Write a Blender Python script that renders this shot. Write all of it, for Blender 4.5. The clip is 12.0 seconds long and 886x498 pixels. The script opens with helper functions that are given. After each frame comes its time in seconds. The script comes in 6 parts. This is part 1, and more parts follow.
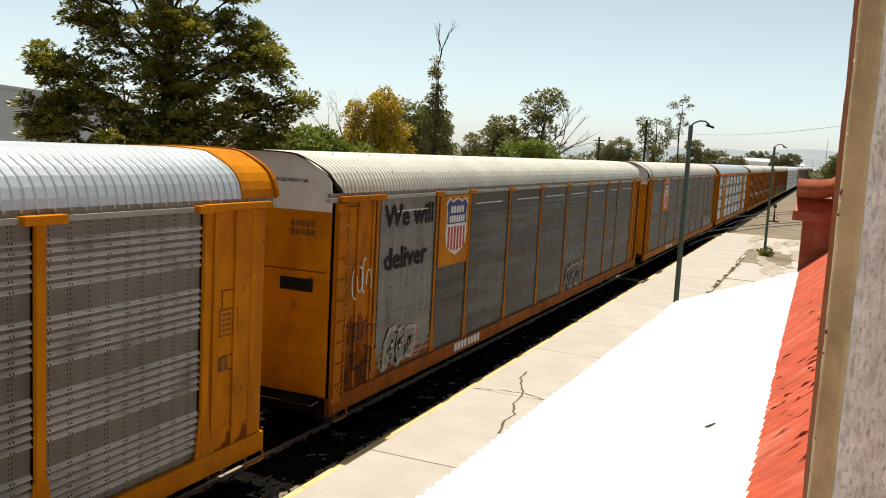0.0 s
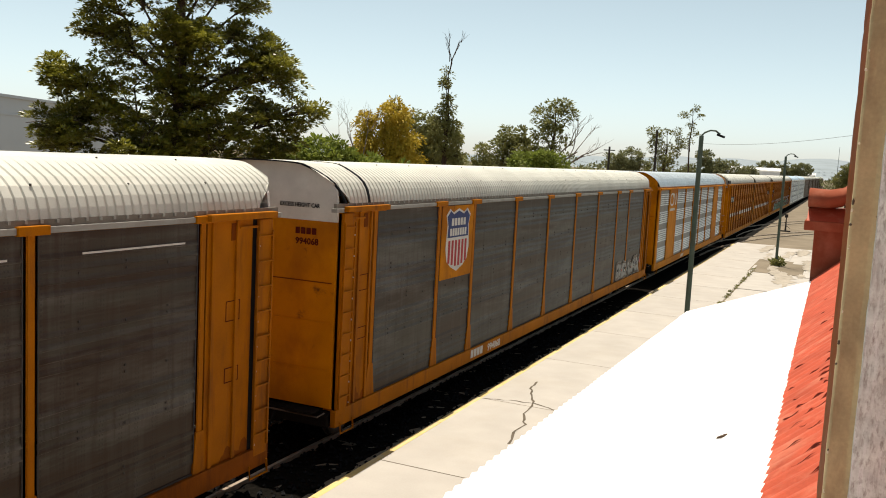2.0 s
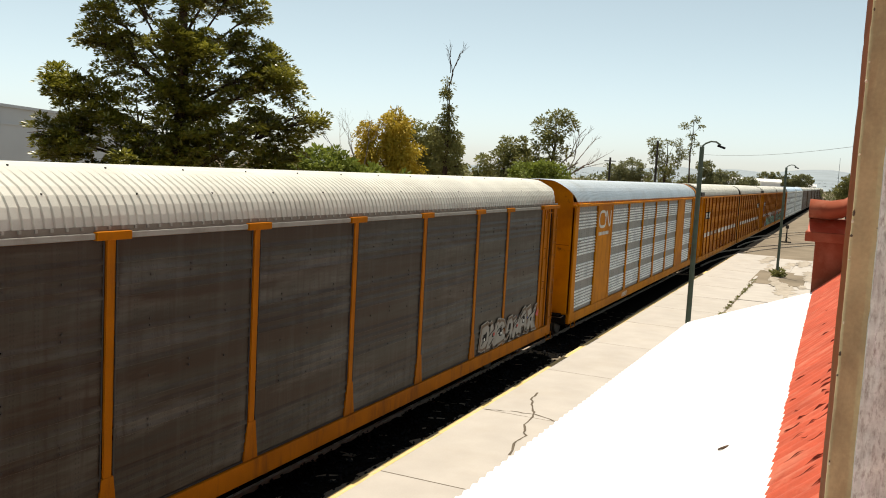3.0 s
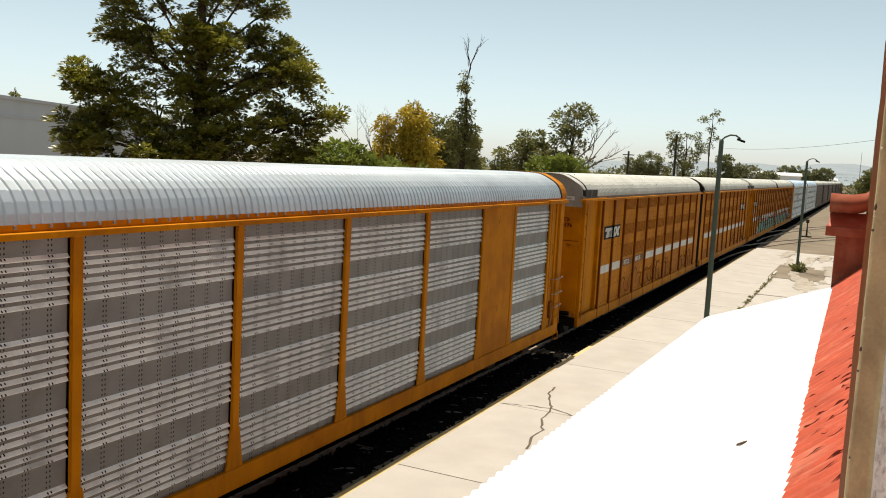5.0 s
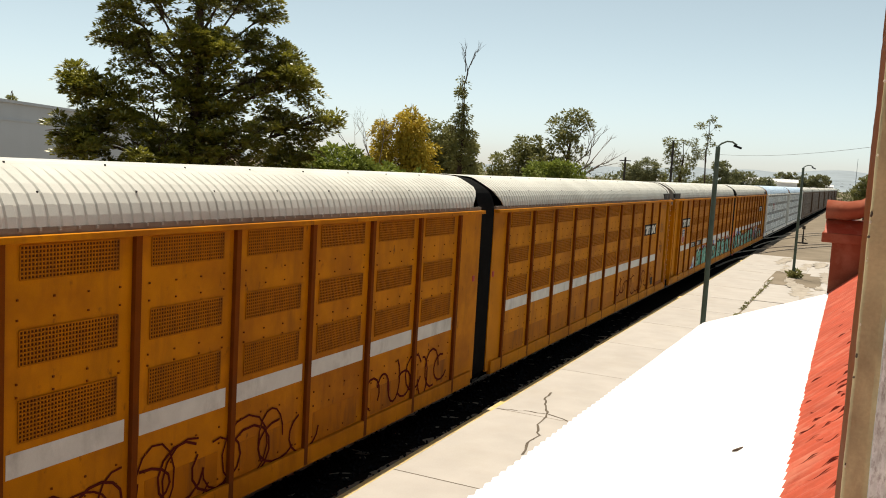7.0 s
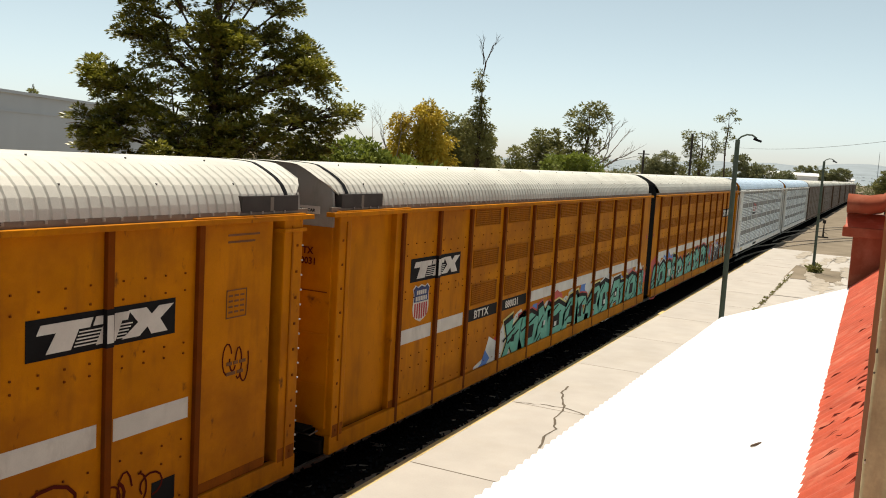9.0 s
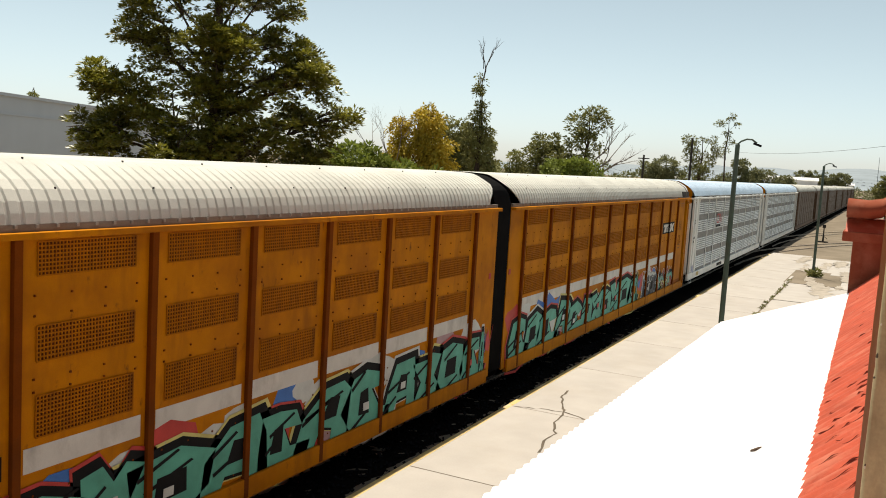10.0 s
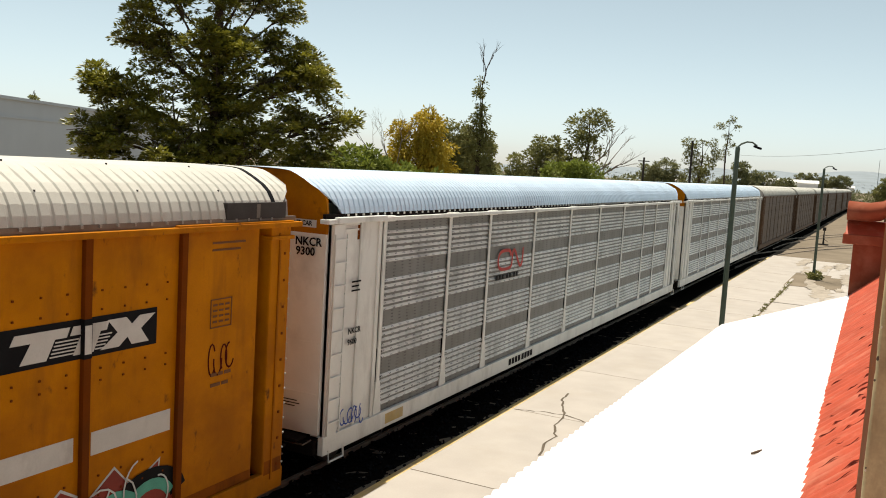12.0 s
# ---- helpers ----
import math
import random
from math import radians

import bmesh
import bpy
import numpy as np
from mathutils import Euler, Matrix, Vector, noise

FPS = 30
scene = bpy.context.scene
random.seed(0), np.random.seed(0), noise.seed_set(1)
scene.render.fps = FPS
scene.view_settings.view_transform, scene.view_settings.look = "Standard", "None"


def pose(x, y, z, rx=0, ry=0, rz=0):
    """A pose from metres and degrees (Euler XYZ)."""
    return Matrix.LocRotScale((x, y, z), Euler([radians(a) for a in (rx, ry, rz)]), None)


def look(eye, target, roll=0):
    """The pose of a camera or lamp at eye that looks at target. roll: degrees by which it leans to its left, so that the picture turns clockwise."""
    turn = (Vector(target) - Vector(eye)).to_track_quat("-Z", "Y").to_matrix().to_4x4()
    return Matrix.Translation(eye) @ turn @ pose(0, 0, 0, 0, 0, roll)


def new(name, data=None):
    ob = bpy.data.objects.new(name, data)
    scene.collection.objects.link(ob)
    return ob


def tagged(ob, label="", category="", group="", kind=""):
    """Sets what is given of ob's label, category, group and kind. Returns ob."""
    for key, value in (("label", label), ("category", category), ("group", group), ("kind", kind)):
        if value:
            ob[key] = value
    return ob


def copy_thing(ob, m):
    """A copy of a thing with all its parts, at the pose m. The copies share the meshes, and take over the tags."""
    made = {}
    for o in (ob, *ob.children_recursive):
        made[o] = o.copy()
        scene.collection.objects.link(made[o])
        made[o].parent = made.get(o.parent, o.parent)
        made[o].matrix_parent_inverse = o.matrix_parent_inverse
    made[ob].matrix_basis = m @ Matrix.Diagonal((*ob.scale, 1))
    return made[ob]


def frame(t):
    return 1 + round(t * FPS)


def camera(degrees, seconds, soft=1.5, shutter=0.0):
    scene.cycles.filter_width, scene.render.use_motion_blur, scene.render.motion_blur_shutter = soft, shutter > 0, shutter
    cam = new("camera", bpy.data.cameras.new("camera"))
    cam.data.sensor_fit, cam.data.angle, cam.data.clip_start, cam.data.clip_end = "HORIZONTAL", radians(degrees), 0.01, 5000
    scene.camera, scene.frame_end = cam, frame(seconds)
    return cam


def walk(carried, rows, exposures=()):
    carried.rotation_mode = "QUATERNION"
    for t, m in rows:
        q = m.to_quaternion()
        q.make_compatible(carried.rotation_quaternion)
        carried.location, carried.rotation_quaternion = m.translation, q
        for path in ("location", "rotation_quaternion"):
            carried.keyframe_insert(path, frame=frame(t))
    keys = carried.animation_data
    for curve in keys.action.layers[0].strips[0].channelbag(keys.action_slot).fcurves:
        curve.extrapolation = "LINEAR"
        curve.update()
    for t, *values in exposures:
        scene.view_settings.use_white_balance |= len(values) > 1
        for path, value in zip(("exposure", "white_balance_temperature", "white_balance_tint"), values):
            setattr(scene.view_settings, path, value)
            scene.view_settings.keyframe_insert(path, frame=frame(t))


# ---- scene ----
cam = camera(54.0, 12.0, soft=1.0)

# ---- the camera: held in the hand at one spot, turning a little (t, yaw, pitch, roll) ----
EYE = (0.0, 0.0, 5.8)
PATH = [
    (0.0, 24.018, -6.677, -3.061),
    (0.5, 24.064, -6.828, -3.206),
    (1.0, 24.323, -6.257, -2.980),
    (1.5, 24.215, -6.246, -2.943),
    (2.0, 24.684, -6.070, -3.006),
    (2.5, 24.649, -5.294, -3.184),
    (3.0, 24.740, -5.387, -3.101),
    (3.2, 24.980, -5.640, -3.090),
    (4.8, 25.690, -5.700, -3.070),
    (5.0, 25.892, -5.843, -3.070),
    (5.5, 25.771, -6.018, -3.049),
    (6.0, 25.485, -5.961, -3.038),
    (6.5, 25.613, -5.745, -3.448),
    (7.0, 25.696, -5.503, -3.313),
    (7.2, 25.720, -5.500, -3.310),
    (8.8, 26.870, -6.150, -3.360),
    (9.0, 26.843, -6.015, -3.363),
    (9.5, 26.484, -5.762, -3.452),
    (10.0, 26.848, -5.750, -3.456),
    (10.5, 26.691, -5.447, -3.456),
    (11.0, 26.841, -5.418, -3.437),
    (11.5, 26.830, -5.474, -3.472),
    (12.0, 26.864, -5.569, -3.436),
]
walk(cam, [(t, pose(*EYE, 90 + p, r, y)) for t, y, p, r in PATH], exposures=((0.0, 0.64, 7000, 9), (3.0, 0.64, 7000, 9), (5.0, 0.58, 7000, 9), (12.0, 0.57, 7000, 9)))

# ---- world, sun, exposure ----
SUN_FROM = Vector((-0.185, 0.22, 1.0)).normalized()
world = bpy.data.worlds.new("sky")
scene.world = world
world.use_nodes = True
wn, wl = world.node_tree.nodes, world.node_tree.links
sky = wn.new("ShaderNodeTexSky")
sky.sky_type = 'NISHITA'
sky.sun_disc = False
sky.sun_elevation = math.asin(SUN_FROM.z)
sky.sun_rotation = math.atan2(SUN_FROM.x, SUN_FROM.y)
sky.altitude = 1800
sky.air_density, sky.dust_density, sky.ozone_density = 0.75, 3.0, 0.6
haze = wn.new("ShaderNodeHueSaturation")      # dusty, whitish air
haze.inputs["Hue"].default_value = 0.468
haze.inputs["Saturation"].default_value = 0.62
wl.new(sky.outputs[0], haze.inputs["Color"])
wl.new(haze.outputs[0], wn["Background"].inputs[0])
wn["Background"].inputs[1].default_value = 0.101
sun = new("sun", bpy.data.lights.new("sun", 'SUN'))
sun.data.energy, sun.data.angle, sun.data.color = 4.75, radians(0.53), (1.0, 0.95, 0.86)
sun.matrix_basis = look(SUN_FROM * 60, (0, 0, 0))


# ---- materials ----
def material(name, color, rough=0.7, metal=0.0, vary=0.25, scale=3.0, grain=60.0, bump=0.2, stain=None, stain_amount=0.5,
             stain_scale=(1.0, 1.0, 1.0), piece=0.0, holes=0.0, spec=0.2, translucent=0.0, depth=0.01, more=()):
    """Two scales of variation on one base colour, fine relief, and stains of a colour of their own."""
    m = bpy.data.materials.new(name)
    m.use_nodes = True
    n, l = m.node_tree.nodes, m.node_tree.links
    b = n["Principled BSDF"]
    tc = n.new("ShaderNodeTexCoord")
    big = n.new("ShaderNodeTexNoise")
    big.inputs["Scale"].default_value, big.inputs["Detail"].default_value = scale, 5
    fine = n.new("ShaderNodeTexNoise")
    fine.inputs["Scale"].default_value, fine.inputs["Detail"].default_value = grain, 3
    l.new(tc.outputs["Object"], big.inputs[0])
    l.new(tc.outputs["Object"], fine.inputs[0])
    mixn = n.new("ShaderNodeMath")
    mixn.operation = 'MULTIPLY_ADD'
    l.new(fine.outputs[0], mixn.inputs[0])
    mixn.inputs[1].default_value = 0.4
    l.new(big.outputs[0], mixn.inputs[2])
    value = mixn.outputs[0]
    if piece:
        oi = n.new("ShaderNodeObjectInfo")
        pm = n.new("ShaderNodeMath")
        pm.operation = 'MULTIPLY_ADD'
        l.new(oi.outputs["Random"], pm.inputs[0])
        pm.inputs[1].default_value = piece
        l.new(value, pm.inputs[2])
        value = pm.outputs[0]
    ramp = n.new("ShaderNodeMapRange")
    ramp.inputs[1].default_value, ramp.inputs[2].default_value = 0.35, 1.05 + piece
    ramp.inputs[3].default_value, ramp.inputs[4].default_value = 1 - vary, 1 + vary
    l.new(value, ramp.inputs[0])
    mul = n.new("ShaderNodeVectorMath")
    mul.operation = 'SCALE'
    mul.inputs[0].default_value = color
    l.new(ramp.outputs[0], mul.inputs["Scale"])
    out = mul.outputs[0]
    layers = [(stain, stain_amount, stain_scale)] if stain else []
    where = tc.outputs["Object"]
    if piece:
        shift = n.new("ShaderNodeVectorMath")
        shift.operation = 'MULTIPLY_ADD'
        l.new(oi.outputs["Random"], shift.inputs[0])
        shift.inputs[1].default_value = (0.0, 41.0, 0.0)
        l.new(tc.outputs["Object"], shift.inputs[2])
        where = shift.outputs[0]
    for tone, amount, stretch, *limits in layers + list(more):
        mp = n.new("ShaderNodeMapping")
        mp.inputs["Scale"].default_value = stretch
        l.new(where, mp.inputs[0])
        sn = n.new("ShaderNodeTexNoise")
        sn.inputs["Scale"].default_value, sn.inputs["Detail"].default_value = 1.0, 6
        sn.inputs["Roughness"].default_value = 0.65
        l.new(mp.outputs[0], sn.inputs[0])
        sr = n.new("ShaderNodeMapRange")
        sr.inputs[1].default_value, sr.inputs[2].default_value = limits[0] if limits else (0.5, 0.75)
        sr.inputs[3].default_value, sr.inputs[4].default_value = 0.0, amount
        l.new(sn.outputs[0], sr.inputs[0])
        mx = n.new("ShaderNodeMix")
        mx.data_type = 'RGBA'
        l.new(sr.outputs[0], mx.inputs[0])
        l.new(out, mx.inputs[6])
        mx.inputs[7].default_value = (*tone, 1)
        out = mx.outputs[2]
    if holes:
        # rows of small punched holes in upright groups
        sep = n.new("ShaderNodeSeparateXYZ")
        l.new(tc.outputs["Object"], sep.inputs[0])
        keep = None
        for axis, step, share in (("Y", 0.31, 0.30), ("Y", 0.047, 0.42), ("Z", 0.062, 0.40)):
            d = n.new("ShaderNodeMath")
            d.operation = 'DIVIDE'
            l.new(sep.outputs[axis], d.inputs[0])
            d.inputs[1].default_value = step
            fr = n.new("ShaderNodeMath")
            fr.operation = 'FRACT'
            l.new(d.outputs[0], fr.inputs[0])
            lt = n.new("ShaderNodeMath")
            lt.operation = 'LESS_THAN'
            l.new(fr.outputs[0], lt.inputs[0])
            lt.inputs[1].default_value = share
            if keep is None:
                keep = lt.outputs[0]
            else:
                both = n.new("ShaderNodeMath")
                both.operation = 'MULTIPLY'
                l.new(keep, both.inputs[0])
                l.new(lt.outputs[0], both.inputs[1])
                keep = both.outputs[0]
        soft = n.new("ShaderNodeMath")
        soft.operation = 'MULTIPLY'
        soft.inputs[1].default_value = holes
        l.new(keep, soft.inputs[0])
        hm = n.new("ShaderNodeMix")
        hm.data_type = 'RGBA'
        l.new(soft.outputs[0], hm.inputs[0])
        l.new(out, hm.inputs[6])
        hm.inputs[7].default_value = (0.015, 0.014, 0.013, 1)
        out = hm.outputs[2]
    l.new(out, b.inputs["Base Color"])
    b.inputs["Roughness"].default_value, b.inputs["Metallic"].default_value = rough, metal
    b.inputs["Specular IOR Level"].default_value = spec
    if bump:
        bp = n.new("ShaderNodeBump")
        bp.inputs["Strength"].default_value, bp.inputs["Distance"].default_value = bump, depth
        l.new(mixn.outputs[0], bp.inputs["Height"])
        l.new(bp.outputs[0], b.inputs["Normal"])
    if translucent:
        tr = n.new("ShaderNodeBsdfTranslucent")
        l.new(out, tr.inputs[0])
        ms = n.new("ShaderNodeMixShader")
        ms.inputs[0].default_value = translucent
        l.new(b.outputs[0], ms.inputs[1])
        l.new(tr.outputs[0], ms.inputs[2])
        l.new(ms.outputs[0], n["Material Output"].inputs[0])
    return m


RUST = (0.10, 0.035, 0.012)
GRIME = (0.09, 0.065, 0.045)
M = dict(
    orange=material("orange_paint", (0.455, 0.160, 0.003), 0.6, spec=0.05, vary=0.22, scale=1.3, stain=RUST, stain_amount=0.45, stain_scale=(1, 3.0, 0.6), bump=0.1, more=(((0.26, 0.080, 0.006), 0.7, (0.9, 0.5, 0.6), (0.46, 0.66)), ((0.06, 0.024, 0.010), 0.8, (2, 5.0, 2.6), (0.62, 0.74)))),
    orange_old=material("old_orange_paint", (0.33, 0.106, 0.002), 0.6, spec=0.05, vary=0.28, scale=1.5, stain=RUST, stain_amount=0.8, stain_scale=(1, 3.5, 0.6), bump=0.12),
    # rust brown; for the ribs it also holds the shadow on their orange
    rib=material("rust_and_shade_brown_paint", (0.15, 0.036, 0.003), 0.7, spec=0.03, vary=0.3, scale=2, stain=RUST, stain_amount=0.7, stain_scale=(2, 2, 0.8)),
    grey=material("dull_galvanised_panel", (0.047, 0.042, 0.032), 0.5, 0.1, vary=0.35, scale=0.9, stain=(0.016, 0.010, 0.006), stain_amount=0.95, stain_scale=(0.4, 0.16, 1.5), piece=0.3, holes=0.4, more=(((0.034, 0.019, 0.010), 1.0, (0.3, 0.08, 2.0), (0.43, 0.57)), ((0.13, 0.124, 0.110), 0.6, (0.3, 0.16, 1.3), (0.52, 0.66)), ((0.095, 0.09, 0.082), 0.35, (1, 3.0, 0.22)), ((0.03, 0.015, 0.007), 0.8, (1, 7.0, 0.5)))),
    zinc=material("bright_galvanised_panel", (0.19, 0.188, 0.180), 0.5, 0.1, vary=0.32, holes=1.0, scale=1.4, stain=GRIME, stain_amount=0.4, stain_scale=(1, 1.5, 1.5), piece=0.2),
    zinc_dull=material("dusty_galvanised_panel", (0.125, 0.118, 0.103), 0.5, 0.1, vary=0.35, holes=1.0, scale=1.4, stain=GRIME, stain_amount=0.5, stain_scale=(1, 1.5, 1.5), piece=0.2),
    # paler copy of zinc_dull for ridge faces, lit through its colour
    zinc_dull_ridge=material("lit_copy_dusty_ridge", (0.40, 0.385, 0.345), 0.45, 0.1, vary=0.35, scale=1.6, stain=GRIME, stain_amount=0.8, stain_scale=(1, 1.2, 1.2), holes=1.0, piece=0.2),
    # lit copy of zinc: the light ridges catch is put into the colour
    zinc_ridge=material("lit_copy_zinc_ridge", (0.80, 0.78, 0.72), 0.4, 0.15, vary=0.3, scale=1.6, stain=GRIME, stain_amount=0.6, stain_scale=(1, 1.2, 1.2), holes=1.0, piece=0.2),
    # slightly paler grey for ridge faces, again light put into colour
    grey_ridge=material("lit_copy_dull_ridge", (0.060, 0.054, 0.042), 0.5, 0.1, vary=0.35, scale=0.9, stain=(0.016, 0.010, 0.006), stain_amount=0.95, stain_scale=(0.4, 0.16, 1.5), piece=0.3, holes=0.4, more=(((0.034, 0.019, 0.010), 1.0, (0.3, 0.08, 2.0), (0.43, 0.57)), ((0.13, 0.124, 0.110), 0.6, (0.3, 0.16, 1.3), (0.52, 0.66)), ((0.10, 0.095, 0.088), 0.35, (1, 3.0, 0.22)), ((0.03, 0.015, 0.007), 0.8, (1, 7.0, 0.5)))),
    paleplate=material("pale_dull_zinc_plate", (0.145, 0.137, 0.122), 0.5, 0.1, vary=0.25, scale=1.2, stain=(0.05, 0.03, 0.016), stain_amount=0.85, stain_scale=(0.4, 0.3, 1.7), holes=0.2, more=(((0.26, 0.25, 0.23), 0.6, (1, 5.0, 0.3)), ((0.05, 0.024, 0.010), 0.7, (1, 7.0, 0.6)))),
    rustpaint=material("rusted_orange_paint", (0.22, 0.060, 0.004), 0.65, spec=0.05, vary=0.35, scale=1.6, stain=(0.05, 0.018, 0.007), stain_amount=0.85, stain_scale=(2, 3.0, 0.6), bump=0.15),
    dustbrown=material("dust_brown_steel", (0.115, 0.066, 0.038), 0.65, vary=0.3, scale=1.5, stain=RUST, stain_amount=0.7, stain_scale=(1, 2, 0.8)),
    capgrey=material("dull_grey_end_cap", (0.27, 0.26, 0.235), 0.6, vary=0.15, scale=1.5, stain=GRIME, stain_amount=0.5, stain_scale=(2, 2, 0.8)),
    # gloom inside the vent holes, put into a dark red-brown
    ventdark=material("red_brown_vent_gloom", (0.085, 0.024, 0.006), 0.8, spec=0.05, vary=0.3),
    notch=material("dark_grey_notch", (0.05, 0.045, 0.042), 0.8, vary=0.3),
    shieldblue=material("navy_paint", (0.012, 0.028, 0.12), 0.5, vary=0.15),
    brownpanel=material("brown_dusty_panel", (0.125, 0.082, 0.054), 0.6, 0.1, vary=0.3, scale=1.2, stain=GRIME, stain_amount=0.6, stain_scale=(1, 1, 1), piece=0.3),
    silver=material("silver_white_paint", (0.70, 0.695, 0.66), 0.45, 0.1, vary=0.12, scale=1.5, stain=GRIME, stain_amount=0.35, stain_scale=(1, 2.0, 0.7), bump=0.1),
    roof=material("weathered_galvanised_roof", (0.485, 0.475, 0.425), 0.6, 0.0, vary=0.18, scale=0.8, stain=(0.3, 0.27, 0.22), stain_amount=0.4, stain_scale=(1.5, 0.6, 1), bump=0.1),
    # faint blue in the zinc: sky reflection put into the colour
    roof_zinc=material("bright_zinc_roof", (0.49, 0.535, 0.56), 0.36, 0.5, vary=0.14, scale=1.0, stain=(0.36, 0.34, 0.30), stain_amount=0.35, stain_scale=(1.5, 0.9, 1.2), bump=0.08),
    # the reflected sky's blue is painted into this roof's base colour
    roof_blue=material("sky_tinted_clean_roof", (0.55, 0.66, 0.77), 0.32, 0.25, vary=0.14, scale=1.0, bump=0.06),
    chip=material("pale_plaster_chip", (0.66, 0.58, 0.44), 0.9, vary=0.2),
    ripped=material("rust_torn_edge", (0.075, 0.012, 0.008), 0.9, spec=0.02, vary=0.3),
    black=material("black_rubber", (0.012, 0.012, 0.012), 0.8, spec=0.05, vary=0.3),
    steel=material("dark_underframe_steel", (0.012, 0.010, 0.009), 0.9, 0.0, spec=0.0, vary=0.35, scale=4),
    wheel=material("worn_wheel_steel", (0.13, 0.10, 0.08), 0.5, 0.6, vary=0.3, scale=6),
    white=material("white_paint", (0.55, 0.53, 0.49), 0.55, vary=0.14, scale=3, stain=GRIME, stain_amount=0.4, stain_scale=(1, 2, 1)),
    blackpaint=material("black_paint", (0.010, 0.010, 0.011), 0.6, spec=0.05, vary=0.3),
    blue=material("blue_paint", (0.025, 0.06, 0.30), 0.5, vary=0.15),
    red=material("red_paint", (0.34, 0.018, 0.022), 0.5, vary=0.2),
    teal=material("teal_spray_paint", (0.075, 0.32, 0.245), 0.5, vary=0.3, scale=2.5),
    lemon=material("pale_yellow_spray_paint", (0.52, 0.46, 0.16), 0.5, vary=0.25, scale=2.5),
    cobalt=material("blue_spray_paint", (0.04, 0.14, 0.42), 0.5, vary=0.3, scale=2.5),
    dullred=material("dull_red_spray_paint", (0.22, 0.028, 0.018), 0.5, vary=0.3, scale=2.5),
    scarlet=material("red_spray_paint", (0.42, 0.04, 0.035), 0.5, vary=0.3, scale=2.5),
    navy=material("dark_blue_grey_spray_paint", (0.022, 0.034, 0.050), 0.5, vary=0.3, scale=2.5),
    pale=material("pale_spray_paint", (0.50, 0.52, 0.50), 0.5, vary=0.25, scale=2.5),
    pink=material("pink_spray_paint", (0.35, 0.22, 0.24), 0.5, vary=0.25, scale=2.5),
    brownstain=material("brown_marker_paint", (0.14, 0.055, 0.015), 0.6, vary=0.3),
    concrete=material("pale_concrete", (0.352, 0.322, 0.290), 0.85, vary=0.14, scale=1.2, grain=30, stain=(0.30, 0.26, 0.21), stain_amount=0.35, stain_scale=(0.7, 0.5, 1), bump=0.25, piece=0.15),
    yellow=material("worn_yellow_line_paint", (0.52, 0.38, 0.16), 0.8, vary=0.2, scale=4, stain=(0.48, 0.42, 0.34), stain_amount=0.7, stain_scale=(4, 1.5, 1)),
    crack=material("dark_joint_dirt", (0.10, 0.08, 0.06), 0.95, vary=0.3),
    grit=material("gritty_worn_concrete", (0.30, 0.262, 0.215), 0.95, vary=0.3, scale=2.5, grain=20, stain=(0.16, 0.13, 0.10), stain_amount=0.8, stain_scale=(1.5, 1.0, 1)),
    eavegrey=material("dusty_grey_eave", (0.17, 0.15, 0.125), 0.7, vary=0.25, scale=3, stain=GRIME, stain_amount=0.5, stain_scale=(1, 2, 1)),
    joint=material("dusty_joint", (0.19, 0.16, 0.13), 0.95, vary=0.3),
    dirt=material("dry_dirt", (0.175, 0.145, 0.11), 0.95, spec=0.0, vary=0.3, scale=0.35, grain=9, stain=(0.12, 0.10, 0.08), stain_amount=0.6, stain_scale=(0.15, 0.15, 1), bump=0.6, depth=0.05),
    # near-black carries the shade under the train; the stone itself is pale
    ballast=material("shade_black_ballast_stone", (0.008, 0.007, 0.006), 0.95, spec=0.0, vary=0.5, scale=9, grain=45, bump=1.0, depth=0.05),
    # loose stones too: the train's shade is in their colour
    stone=material("shade_black_loose_stone", (0.014, 0.014, 0.015), 0.95, spec=0.0, vary=0.6, scale=6),
    rail=material("rusty_rail_steel", (0.34, 0.27, 0.21), 0.45, 0.4, vary=0.3, scale=5),
    sleeper=material("old_timber_sleeper", (0.10, 0.075, 0.055), 0.9, vary=0.4, scale=5),
    whiteroof=material("white_painted_sheet", (0.82, 0.82, 0.81), 0.5, vary=0.04, scale=1.5, bump=0.05, stain=(0.6, 0.58, 0.54), stain_amount=0.2, stain_scale=(0.6, 2.5, 1)),
    redroof=material("red_painted_sheet", (0.40, 0.070, 0.034), 0.6, vary=0.3, scale=3.5, stain=(0.52, 0.19, 0.12), stain_amount=0.75, stain_scale=(2.5, 6, 2), bump=0.2),
    redwall=material("dull_red_wall_paint", (0.21, 0.058, 0.032), 0.9, spec=0.05, vary=0.25, scale=2.5, stain=(0.35, 0.15, 0.1), stain_amount=0.5, stain_scale=(2, 2, 2)),
    tan=material("tan_plaster", (0.45, 0.365, 0.205), 0.9, vary=0.3, scale=9, grain=120, bump=0.5, stain=(0.20, 0.14, 0.08), stain_amount=0.6, stain_scale=(14, 14, 5), depth=0.004),
    streaky=material("streaked_whitewash", (0.66, 0.69, 0.64), 0.9, vary=0.3, scale=22, grain=140, bump=0.6, stain=(0.33, 0.29, 0.25), stain_amount=0.8, stain_scale=(60, 60, 6), depth=0.004, more=(((0.86, 0.86, 0.85), 0.8, (90, 90, 9)), ((0.20, 0.16, 0.12), 0.9, (130, 130, 45)))),
    pole=material("dull_green_pole_paint", (0.075, 0.10, 0.075), 0.55, vary=0.25, scale=4, stain=RUST, stain_amount=0.4, stain_scale=(5, 5, 1)),
    darkpole=material("dark_timber_pole", (0.05, 0.042, 0.035), 0.8, vary=0.3, scale=4),
